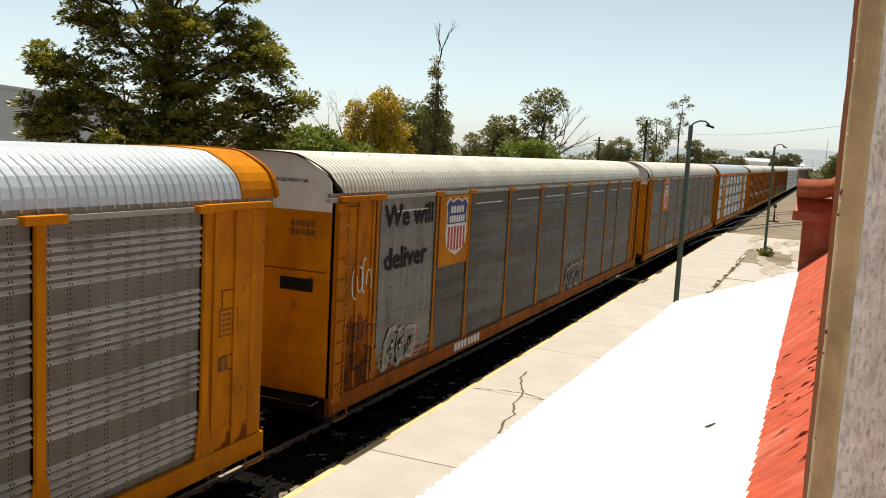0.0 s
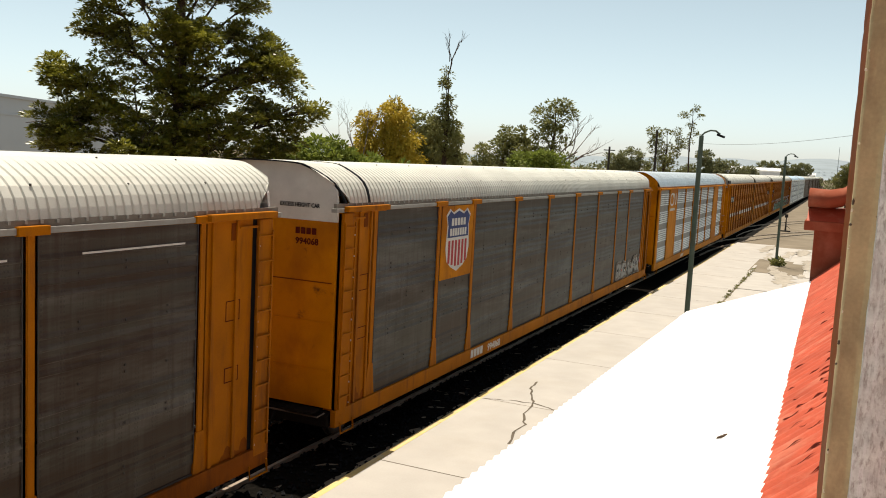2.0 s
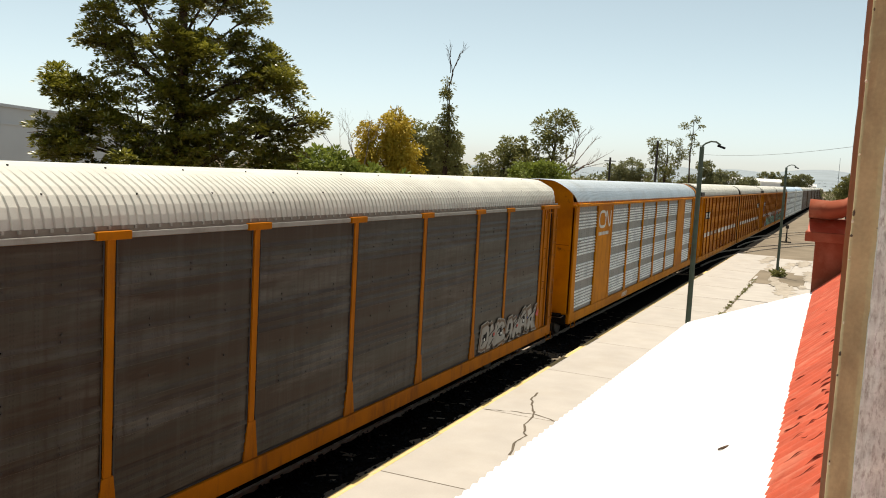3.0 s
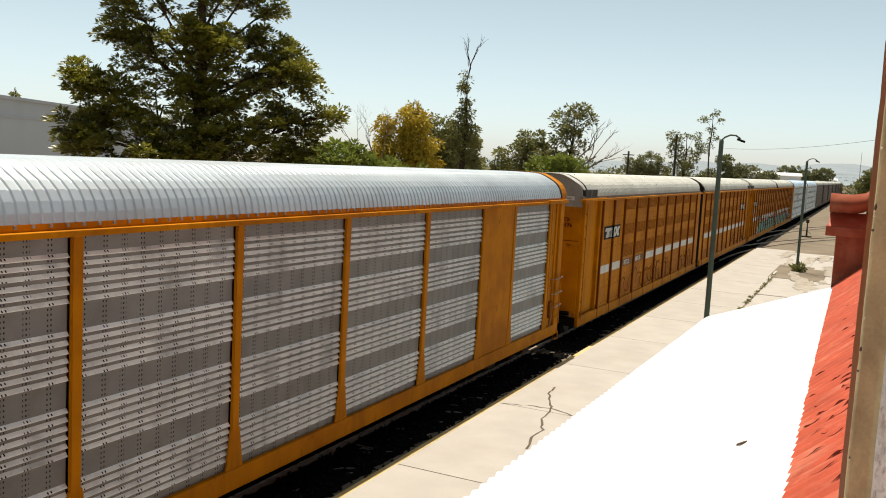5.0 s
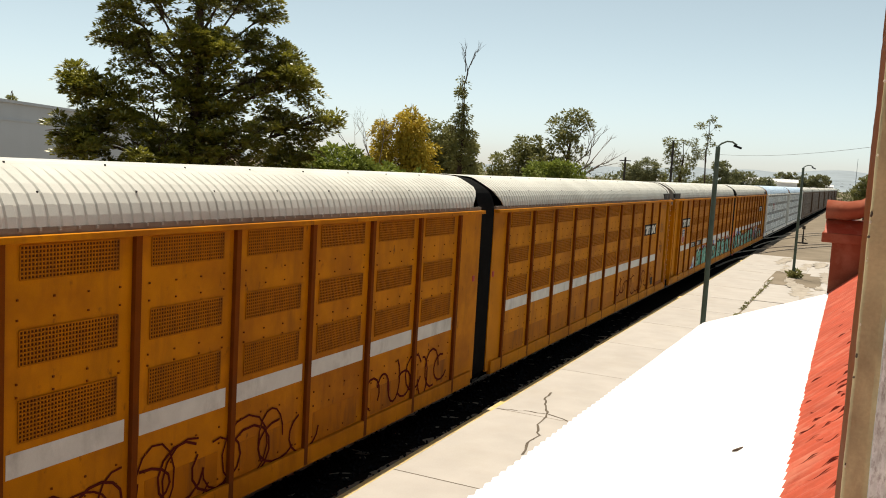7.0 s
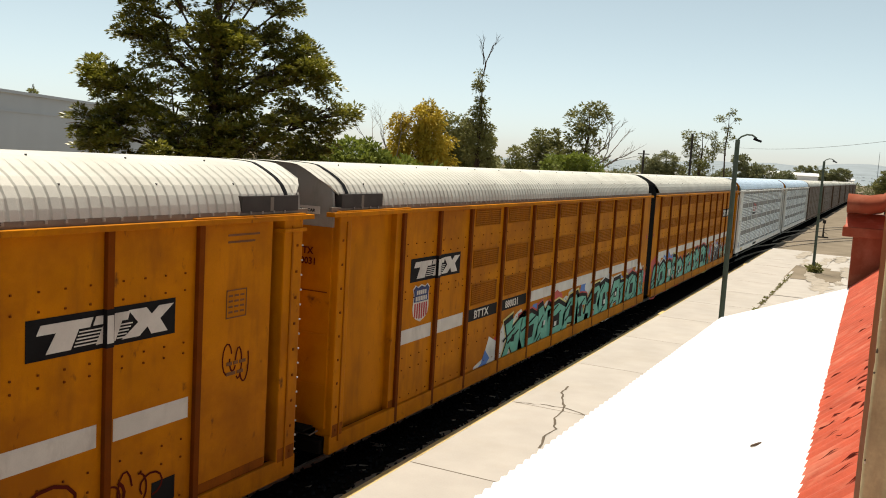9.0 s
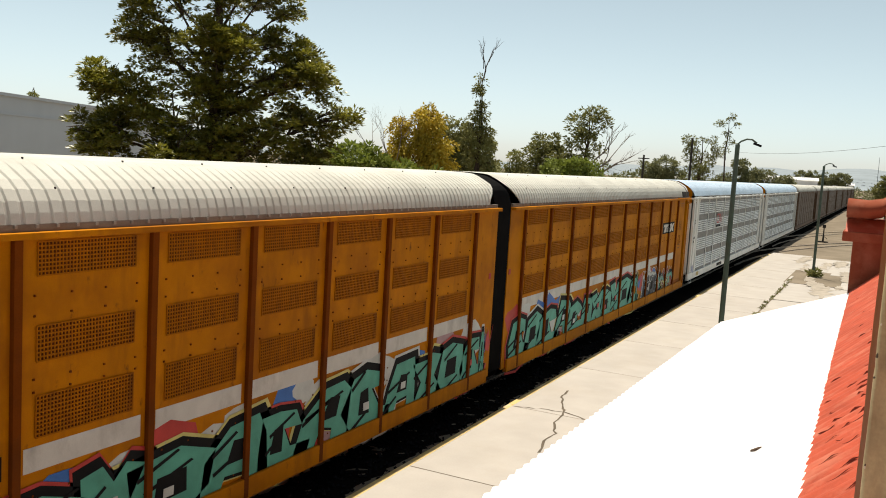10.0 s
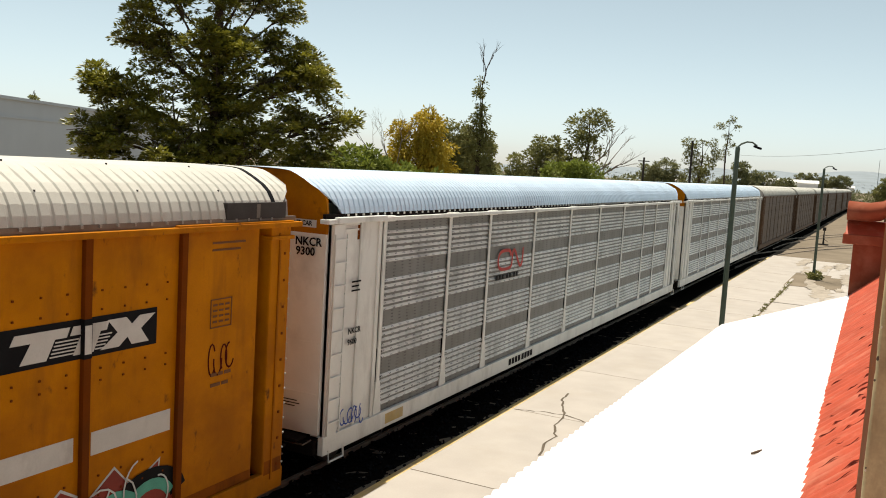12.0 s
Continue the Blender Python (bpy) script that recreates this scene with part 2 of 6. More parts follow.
    bark=material("bark", (0.075, 0.05, 0.035), 0.9, vary=0.4, scale=5, bump=0.8, depth=0.03),
    deadwood=material("bare_dead_wood", (0.20, 0.16, 0.125), 0.9, vary=0.3, scale=5),
    leaf=material("broad_green_leaf", (0.19, 0.180, 0.022), 0.32, spec=0.6, vary=0.75, scale=0.8, grain=6, bump=0, translucent=0.28),
    leaf_olive=material("olive_leaf", (0.19, 0.185, 0.06), 0.6, vary=0.4, scale=0.5, grain=6, bump=0, translucent=0.25),
    leaf_gold=material("golden_leaf", (0.44, 0.32, 0.035), 0.6, vary=0.4, scale=0.4, grain=5, bump=0, translucent=0.25),
    leaf_bright=material("fresh_green_leaf", (0.19, 0.225, 0.04), 0.55, vary=0.4, scale=0.8, grain=6, bump=0, translucent=0.3),
    # greyed green: distance haze put into the leaf colour
    leaf_far=material("haze_tinted_green_leaf", (0.19, 0.19, 0.085), 0.7, vary=0.3, scale=0.3, grain=4, bump=0, translucent=0.2),
    cladding=material("grey_sheet_cladding", (0.50, 0.51, 0.52), 0.6, 0.1, vary=0.08, scale=0.4),
    # blue-grey of the distance haze, put into the hill colour
    hill=material("haze_tinted_hill", (0.20, 0.23, 0.25), 1.0, vary=0.2, scale=0.01, grain=0.08, bump=0),
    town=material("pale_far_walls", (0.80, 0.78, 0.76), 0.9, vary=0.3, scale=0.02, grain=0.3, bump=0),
    wire=material("dark_cable", (0.10, 0.10, 0.10), 0.6, bump=0),
)


# ---- building helpers ----
def finish(bm, name, mat, smooth=False):
    me = bpy.data.meshes.new(name)
    bm.to_mesh(me)
    bm.free()
    me.materials.append(mat)
    if smooth:
        me.polygons.foreach_set("use_smooth", [True] * len(me.polygons))
    return me


def part(name, bm, mat, parent=None, label="", at=None, smooth=False):
    """Links a bmesh, or a finished mesh, as one mesh object under a thing or a part."""
    me = bm if isinstance(bm, bpy.types.Mesh) else finish(bm, name, mat, smooth)
    ob = new(name, me)
    if parent is not None:
        ob.parent = parent
    if at is not None:
        ob.matrix_basis = at
    return tagged(ob, label) if label else ob


def box(x0, x1, y0, y1, z0, z1, bm=None, bevel=0.0):
    own = bm is None
    bm = bm or bmesh.new()
    r = bmesh.ops.create_cube(bm, size=1.0, matrix=Matrix.Translation(((x0 + x1) / 2, (y0 + y1) / 2, (z0 + z1) / 2)) @ Matrix.Diagonal((abs(x1 - x0), abs(y1 - y0), abs(z1 - z0), 1)))
    if bevel and own:
        bmesh.ops.bevel(bm, geom=bm.edges[:], offset=bevel, segments=2, affect='EDGES', profile=0.6)
    return bm


def grid_mesh(name, rows, mat, smooth=False, close=False):
    """A sheet from rows of points."""
    n, k = len(rows), len(rows[0])
    v = [p for r in rows for p in r]
    f = [(i * k + j, i * k + (j + 1) % k, (i + 1) * k + (j + 1) % k, (i + 1) * k + j) for i in range(n - 1) for j in range(k if close else k - 1)]
    me = bpy.data.meshes.new(name)
    me.from_pydata(v, [], f)
    me.materials.append(mat)
    if smooth:
        me.polygons.foreach_set("use_smooth", [True] * len(me.polygons))
    return me


def tube(points, radii, sides=8, bm=None):
    """A tapered tube along points, with closed ends."""
    bm = bm or bmesh.new()
    rings = []
    pts = [Vector(p) for p in points]
    for i, p in enumerate(pts):
        d = (pts[min(i + 1, len(pts) - 1)] - pts[max(i - 1, 0)]).normalized()
        a = d.orthogonal().normalized()
        b = d.cross(a)
        rings.append([bm.verts.new(p + radii[i] * (math.cos(6.28319 * k / sides) * a + math.sin(6.28319 * k / sides) * b)) for k in range(sides)])
    for r, q in zip(rings, rings[1:]):
        for k in range(sides):
            bm.faces.new((r[k], r[(k + 1) % sides], q[(k + 1) % sides], q[k]))
    bm.faces.new(rings[0][::-1])
    bm.faces.new(rings[-1])
    return bm


MESHES = {}


def shared(key, build):
    if key not in MESHES:
        MESHES[key] = build()
    return MESHES[key]


def plate(outline, thick=0.006, bm=None, x=0.0):
    """A thin plate in the plane x, from an outline of (y, z), its face towards +x."""
    bm = bm or bmesh.new()
    front = [bm.verts.new((x + thick, y, z)) for y, z in outline]
    back = [bm.verts.new((x, y, z)) for y, z in outline]
    f = bm.faces.new(front)
    k = len(outline)
    for i in range(k):
        bm.faces.new((front[i], back[i], back[(i + 1) % k], front[(i + 1) % k]))
    bmesh.ops.recalc_face_normals(bm, faces=bm.faces[:])
    return bm


def lettering(name, words, size, mat, parent, y, z, x=1.62, squeeze=1.0, face_end=False, label=""):
    """Raised flat letters on the side of a car (or on its end, face_end)."""
    cu = bpy.data.curves.new(name, 'FONT')
    cu.body, cu.size, cu.extrude, cu.resolution_u, cu.offset = words, size, 0.002, 2, size * 0.022
    tmp = bpy.data.objects.new("tmp_text", cu)
    me = bpy.data.meshes.new_from_object(tmp)
    bpy.data.objects.remove(tmp)
    bpy.data.curves.remove(cu)
    me.materials.clear()
    me.materials.append(mat)
    at = pose(x, y, z, 90, 0, 0 if face_end else 90) @ Matrix.Diagonal((squeeze, 1, 1, 1))
    me.transform(at)
    return part(name, me, mat, parent, label)


def bars(name, parent, mat, y0, z0, widths, height, gap=0.04, x=1.62):
    """Plain bars in place of marks."""
    bm, y = bmesh.new(), y0
    for w in widths:
        box(x, x + 0.005, y, y + w, z0, z0 + height, bm)
        y += w + gap
    return part(name, bm, mat, parent)


# ---- ground, track bed, platform ----
YARD_X = -9.8     # centre of the track


def ground_sheet():
    rows = []
    xs = [-6000, -1500, -400, -120, -60, -30, -20, -14, -11.6, -8.0, -7.42, -7.38, -3, 0, 10, 30, 120, 400, 1500, 6000]
    ys = [-6000, -1000, -200, -40, -10, 0, 10, 20, 30, 45, 60, 75, 90, 110, 140, 200, 300, 600, 1500, 6000]
    for y in ys:
        rows.append([(x, y, -0.12 if -12 < x < -7.4 else -0.08 + 0.03 * noise.noise((x * 0.1, y * 0.1, 0))) for x in xs])
    me = grid_mesh("ground", rows, M["dirt"])
    tagged(part("ground", me, M["dirt"]), "dry grey-brown dirt yard ground around the tracks", "ground", kind="structure")


ground_sheet()


def track_bed():
    rows = []
    ys = [i * 0.16 for i in range(-30, 240)] + [40 + i * 6 for i in range(80)]
    for i, y in enumerate(ys):
        row = []
        for j in range(27):
            x = -2.35 + j * 4.72 / 26
            z = -0.16 + 0.04 * noise.noise((x * 4.1, y * 4.1, 3)) + 0.05 * noise.noise((x * 11, y * 11, 5))
            if abs(x) > 2.0:
                z -= 0.05
            row.append((YARD_X + x, y, z + 0.06))
        rows.append(row)
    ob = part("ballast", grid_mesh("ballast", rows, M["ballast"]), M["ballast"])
    tagged(ob, "crushed-stone ballast bed, coloured near-black for the shade under the train", "ballast", kind="stuff")
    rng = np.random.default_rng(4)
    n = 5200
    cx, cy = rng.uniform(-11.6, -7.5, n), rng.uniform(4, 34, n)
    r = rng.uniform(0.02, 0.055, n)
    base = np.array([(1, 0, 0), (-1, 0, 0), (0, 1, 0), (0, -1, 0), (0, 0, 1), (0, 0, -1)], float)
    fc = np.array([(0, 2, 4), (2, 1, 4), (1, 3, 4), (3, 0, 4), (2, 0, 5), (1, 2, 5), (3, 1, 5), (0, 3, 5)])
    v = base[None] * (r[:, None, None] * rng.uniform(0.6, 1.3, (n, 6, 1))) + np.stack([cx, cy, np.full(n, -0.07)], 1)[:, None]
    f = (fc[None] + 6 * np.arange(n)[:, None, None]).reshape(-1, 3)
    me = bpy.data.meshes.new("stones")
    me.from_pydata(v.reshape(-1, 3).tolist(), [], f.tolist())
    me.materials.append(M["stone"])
    tagged(part("loose_stones", me, M["stone"]), "loose stones between rails and platform, shade put into their near-black colour", "stones", kind="stuff")


track_bed()


def rail_profile():
    return [(-0.07, -0.02), (-0.07, -0.005), (-0.012, 0.02), (-0.012, 0.10), (-0.036, 0.115), (-0.036, 0.15), (0.036, 0.15), (0.036, 0.115), (0.012, 0.10), (0.012, 0.02), (0.07, -0.005), (0.07, -0.02)]


def rail_along(path, name="rail"):
    rows = []
    for i, (x, y) in enumerate(path):
        ax, ay = path[max(i - 1, 0)]
        bx, by = path[min(i + 1, len(path) - 1)]
        d = Vector((bx - ax, by - ay)).normalized()
        nx, ny = d.y, -d.x
        rows.append([(x + p * nx, y + p * ny, q - 0.15) for p, q in rail_profile()])
    return part(name, grid_mesh(name, rows, M["rail"], close=True), M["rail"])


def track(path, label, n_sleepers, group):
    e = tagged(new("railway_track"), label, "railway track", kind="structure")
    me = shared("sleeper", lambda: finish(box(-1.25, 1.25, -0.12, 0.12, -0.26, -0.13, bevel=0.012), "sleeper", M["sleeper"]))
    for side in (-0.75, 0.75):
        pts = []
        for i, (x, y) in enumerate(path):
            ax, ay = path[max(i - 1, 0)]
            bx, by = path[min(i + 1, len(path) - 1)]
            d = Vector((bx - ax, by - ay)).normalized()
            pts.append((x + side * d.y, y - side * d.x))
        rail_along(pts).parent = e
    step, acc, done = 0.62, 0.0, 0
    for (x0, y0), (x1, y1) in zip(path, path[1:]):
        d = Vector((x1 - x0, y1 - y0))
        while acc < d.length and done < n_sleepers:
            p = Vector((x0, y0)) + d.normalized() * acc
            part("sleeper", me, M["sleeper"], e, at=pose(p.x, p.y, 0, 0, 0, math.degrees(math.atan2(d.y, d.x)) - 90))
            acc += step
            done += 1
        acc -= d.length
    return e


track([(YARD_X, -40), (YARD_X, 0), (YARD_X, 60), (YARD_X, 700)], "rusty steel rails of the main track in ballast", 160, "tracks")
track([(-9.3 + 0.0055 * (y - 62) ** 2, y) for y in range(62, 112, 4)], "rusty siding rails curving away over bare dirt", 90, "tracks")
track([(-9.2 + 0.0042 * (y - 84) ** 2, y) for y in range(84, 150, 5)], "rusty second siding curving away over dirt", 90, "tracks")


def platform():
    e = tagged(new("platform"), "pale sunlit concrete platform with a yellow edge line beside the track", "platform", kind="structure")
    part("platform_base", box(-7.38, -1.0, -12, 71.6, -0.3, 0.186), M["concrete"], e)
    slab = shared("slab", lambda: finish(box(-7.255, -4.42, 0.003, 4.947, 0.12, 0.2, bevel=0.003), "slab", M["concrete"]))
    edge = shared("edge", lambda: finish(box(-7.4, -7.26, 0.004, 2.396, 0.0, 0.2, bevel=0.012), "edge_strip", M["yellow"]))
    for i in range(-5, 12):
        part("slab", slab, None, e, at=pose(0, 13.72 + 4.95 * i, 0.0004 * ((i * 7) % 5)))
    for i in range(-10, 24):
        part("edge_strip", edge, None, e, "worn yellow painted edge" if i == 0 else "", at=pose(0.003 * ((i * 5) % 3), 14.0 + 2.4 * i, 0))
    for i in range(-4, 11):
        part("joint", box(-7.25, -4.42, 13.72 + 4.95 * i - (0.007 if i else 0.014), 13.72 + 4.95 * i + (0.007 if i else 0.014), 0.15, 0.2035), M["joint"] if i else M["crack"], e)
    # kerb and the wider paving behind it
    part("kerb", box(-4.42, -4.27, 30, 56, 0.1, 0.222, bevel=0.012), M["concrete"], e)
    for x0, x1, y0, y1 in ((-4.1, -1.5, 30, 36.5), (-4.05, -1.4, 36.6, 43.8), (-3.9, -1.2, 44.0, 51.0), (-1.5, -0.3, 51.5, 58), (-5.5, -2.7, 60.5, 66), (-2.4, 0.4, 59, 67)):
        part("paving_slab", box(x0 if x0 > -3.8 or y0 > 50 else -4.19, x1, y0, y1, 0.1, 0.207 + 0.002 * (y0 % 3), bevel=0.006), M["concrete"], e)
    # dirt-filled strip and the patch round the second lamp
    part("dirt_strip", box(-4.27, -4.19, 30, 52.2, 0.1, 0.2045), M["dirt"], e)
    part("dirt_patch", box(-4.5, -1.6, 52.2, 60.4, 0.1, 0.204), M["dirt"], e)
    # blown dirt on the broken paving at the far end
    rng = random.Random(31)
    for k in range(24):
        cx, cy, r = rng.uniform(-5.6, 0.2), rng.uniform(49, 71), rng.uniform(0.2, 0.6)
        if cx < -4.6 and cy < 60:
            continue
        bm = bmesh.new()
        ring = [(cx + r * rng.uniform(0.45, 1.2) * math.cos(a * 0.19635), cy + 5 * r * rng.uniform(0.6, 1.2) * math.sin(a * 0.19635)) for a in range(32)]
        z = 0.214 + 0.0006 * k
        bm.faces.new([bm.verts.new((x, y, z)) for x, y in ring])
        part("dirt_patch", bm, M["grit"], e)
    rng = random.Random(3)
    for path in ([(-6.62, 20.9), (-6.55, 20.2), (-6.35, 19.6), (-6.06, 18.95), (-5.98, 18.0), (-5.7, 17.3), (-5.72, 16.6), (-5.5, 15.7)],
                 [(-7.2, 18.72), (-6.6, 18.85), (-6.06, 18.95), (-5.5, 18.72), (-4.5, 18.6)]):
        bm = bmesh.new()
        pts = []
        for (x0, y0), (x1, y1) in zip(path, path[1:]):
            for k in range(4):
                pts.append((x0 + (x1 - x0) * k / 4 + rng.uniform(-0.03, 0.03), y0 + (y1 - y0) * k / 4 + rng.uniform(-0.05, 0.05)))
        w = [0.012 + 0.012 * rng.random() for _ in pts]
        a = [bm.verts.new((x - q, y - q, 0.206)) for (x, y), q in zip(pts, w)]
        b = [bm.verts.new((x + q, y + q, 0.206)) for (x, y), q in zip(pts, w)]
        for i in range(len(pts) - 1):
            bm.faces.new((a[i], b[i], b[i + 1], a[i + 1]))
        part("crack", bm, M["crack"], e)
    return e


platform()

# ---- the station: canopy, red roof, parapet, wall ----
CAN0, CAN1, CAN_END = (-2.56, 3.0), (-0.37, 3.84), 17.4


def canopy():
    tilt = -math.degrees(math.atan2(CAN1[1] - CAN0[1], CAN1[0] - CAN0[0]))
    e = tagged(new("canopy_roof"), "white-painted corrugated platform canopy roof, blazing in the sun", "canopy", kind="structure")
    # one covering: its outer edge runs a little askew to the track
    n = int(26 / 0.177 * 8)
    rows = []
    for i in range(n + 1):
        y = CAN_END - 26 * i / n
        w = 0.026 * math.cos(2 * math.pi * (CAN_END - y) / 0.177)
        x0 = CAN0[0] - 0.0186 * (CAN_END - y) + 0.012 * noise.noise((y * 1.1, 0, 0))
        slope = (CAN1[1] - CAN0[1]) / (CAN1[0] - CAN0[0])
        x1 = CAN1[0] + 0.42
        za, zb = CAN0[1] + w, CAN0[1] + (x1 - CAN0[0]) * slope + w
        rows.append([(x0, y, za), (x1, y, zb), (x1, y, zb - 0.008), (x0, y, za - 0.008)])
    part("covering", grid_mesh("covering", rows, M["whiteroof"], close=True), None, e)
    part("fascia", box(-2.46, -2.40, 2, CAN_END - 0.1, 2.72, 2.93), M["steel"], e)
    rng = random.Random(8)
    for px, py, w in ((-1.85, 11.63, 0.028), (-0.66, 6.93, 0.045), (-0.80, 6.95, 0.022), (-1.07, 9.49, 0.016), (-0.50, 8.75, 0.02), (-0.62, 9.6, 0.014), (-1.3, 13.2, 0.02)):
        z = CAN0[1] + (px - CAN0[0]) * (CAN1[1] - CAN0[1]) / (CAN1[0] - CAN0[0])
        bm = bmesh.new()
        bmesh.ops.create_icosphere(bm, subdivisions=1, radius=w)
        bm.transform(pose(px, py, z + 0.03, 0, tilt, rng.uniform(-30, 30)) @ Matrix.Diagonal((1.6, 0.35, 0.25, 1)))
        part("dead_leaf", bm, M["bark"], e)
    L2 = 2.0
    e = tagged(new("upper_roof"), "red-painted corrugated roof strip with dark cracks above the white canopy", "roof", kind="structure")
    c, sn = math.cos(radians(41)), math.sin(radians(41))
    lap = lambda yy: CAN1[0] + 0.02 + 0.0062 * (CAN_END - yy)
    wave = lambda yy: 0.0135 * math.cos(2 * math.pi * (CAN_END - yy) / 0.177) + 0.006 * noise.noise((yy * 2.3, 1, 0))
    rows = []
    for k in range(int(25.4 / 0.177 * 8) + 1):
        yy = CAN_END - 0.177 / 8 * k
        ring = []
        for q, drop in ((-0.012 + 0.014 * noise.noise((yy * 6, 4, 0)), 0), (0.5, 0), (1.0, 0), (L2, 0), (L2, 0.008), (0.0, 0.008)):
            lift = wave(yy) - drop
            ring.append((lap(yy) + q * c - lift * sn, yy, CAN1[1] + 0.045 + q * sn + lift * c))
        rows.append(ring)
    part("sheet", grid_mesh("sheet", rows, M["redroof"], close=True), None, e)
    for k in range(46):
        q0, yy = rng.uniform(0.02, 0.62), rng.uniform(3.6, 9.5) if k < 34 else rng.uniform(9.5, 17)
        yy = CAN_END - 0.177 * (round((CAN_END - yy) / 0.177) + 0.38)
        ln, fat = rng.uniform(0.04, 0.20), rng.uniform(0.008, 0.016) * (0.55 if yy < 7 else 1.0)
        bm, a, b = bmesh.new(), [], []
        for m in range(8):
            q = q0 + ln * m / 7
            w = fat * math.sin(math.pi * (m + 0.35) / 7.7) * rng.uniform(0.6, 1.3)
            bend = 0.012 * math.sin(m * 0.8 + k)
            for lst, sd in ((a, -1), (b, 1)):
                y2 = yy + bend + sd * w
                lift = wave(y2) + 0.009
                lst.append(bm.verts.new((lap(y2) + q * c - lift * sn, y2, CAN1[1] + 0.045 + q * sn + lift * c)))
        for m in range(7):
            bm.faces.new((a[m], a[m + 1], b[m + 1], b[m]))
        part("tear", bm, M["ripped"], e)
    # what carries it
    tagged(part("wall_station", box(1.0, 1.3, -8, 17.4, -0.1, 8.0), M["redwall"]), "dull red plastered station wall", "wall", kind="structure")


canopy()


def parapet():
    e = tagged(new("parapet"), "dull red plastered parapet pier with stepped mouldings at the roof end", "parapet", kind="structure")
    y0 = 17.45
    part("pier", box(-0.40, 1.2, y0 + 0.1, y0 + 0.9, 0.2, 4.86, bevel=0.015), M["redwall"], e)
    part("cornice", box(-0.58, 1.2, y0 - 0.03, y0 + 1.05, 4.80, 4.98, bevel=0.02), M["redwall"], e)
    rows = []
    for x in (-0.54, 1.2):
        rows.append([(x, y0 - 0.0, 4.98), (x, y0 + 0.4, 5.22), (x, y0 + 0.75, 5.22), (x, y0 + 1.0, 4.98)])
    bm = bmesh.new()
    bm.from_mesh(grid_mesh("slope", rows, M["redroof"], close=True))
    bmesh.ops.holes_fill(bm, edges=bm.edges[:])
    part("sloped_ledge", bm, M["redroof"], e)
    # rolled coping that sweeps up towards the building
    pts = [(-0.55, y0 + 0.35, 5.40), (-0.2, y0 + 0.35, 5.385), (0.02, y0 + 0.35, 5.43), (0.2, y0 + 0.35, 5.55), (0.36, y0 + 0.35, 5.74), (0.6, y0 + 0.35, 5.95), (1.0, y0 + 0.35, 6.1)]
    rows = [[(x, y + 0.38 * math.cos(a), z + 0.18 * math.sin(a)) for a in [k * math.pi / 6 for k in range(12)]] for x, y, z in pts]
    bm = bmesh.new()
    bm.from_mesh(grid_mesh("roll", rows, M["redwall"], close=True, smooth=True))
    bmesh.ops.holes_fill(bm, edges=bm.edges[:])
    part("coping", bm, M["redwall"], e)


parapet()


def jamb():
    e = tagged(new("wall_pier"), "tan plastered wall edge with streaked whitewash, close to the camera", "wall", kind="structure")
    d = 2.0
    # red-painted outer face, tan rounded edge, whitewashed face
    def strip(name, pts, mat):
        heights = [-0.1, 2.0, 4.0] + [4.6 + 0.018 * k for k in range(140)] + [7.4, 8.9]
        rows = [[(x, y, z) for x, y in pts] for z in heights]
        rows = [[(x + 0.0018 * noise.noise((x * 30, z * 9, y * 30)) + 0.0024 * max(0, noise.noise((x * 25, z * 37, 3)) - 0.15), y + 0.003 * noise.noise((x * 50, z * 14, 7)), z) for x, y, z in r] for r in rows]
        part(name, grid_mesh(name, rows, mat), mat, e)
    strip("outer_face", [(0.0115, d + 0.34), (0.0155, d + 0.16), (0.0200, d + 0.012)], M["rib"])
    strip("edge_plaster", [(0.0200, d + 0.012), (0.0215, d + 0.003), (0.026, d), (0.04, d), (0.06, d), (0.070, d - 0.002)], M["tan"])
    strip("whitewash", [(0.070, d - 0.002), (0.0715, d - 0.012), (0.10, d - 0.016), (0.2, d - 0.016), (0.5, d - 0.02), (1.0, d - 0.02)], M["streaky"])
    rng = random.Random(14)
    for k in range(64):
        z, ex = rng.uniform(4.9, 6.5), (0.0225, 0.069)[k % 2]
        r = rng.uniform(0.0012, 0.0032)
        bm = bmesh.new()
        bmesh.ops.create_icosphere(bm, subdivisions=1, radius=r)
        for v in bm.verts:
            v.co *= rng.uniform(0.7, 1.25)
        bm.transform(pose(ex + rng.uniform(-0.001, 0.003), d + 0.0005, z) @ Matrix.Diagonal((1, 0.5, rng.uniform(0.8, 2.6), 1)))
        part("chip", bm, M["chip"] if k % 3 else M["crack"], e)
    part("core", box(0.035, 1.0, d + 0.03, d + 0.33, -0.1, 8.0), M["redwall"], e)


jamb()


# ---- the train ----
# eave, steep facet, slope, bend, nearly flat top
ROOF_SECTION = [(1.56, 4.84), (1.535, 4.97), (1.49, 5.10), (1.41, 5.225), (1.29, 5.325), (1.12, 5.42), (0.96, 5.495), (0.84, 5.54), (0.7, 5.558), (0.4, 5.57), (0.0, 5.575)]


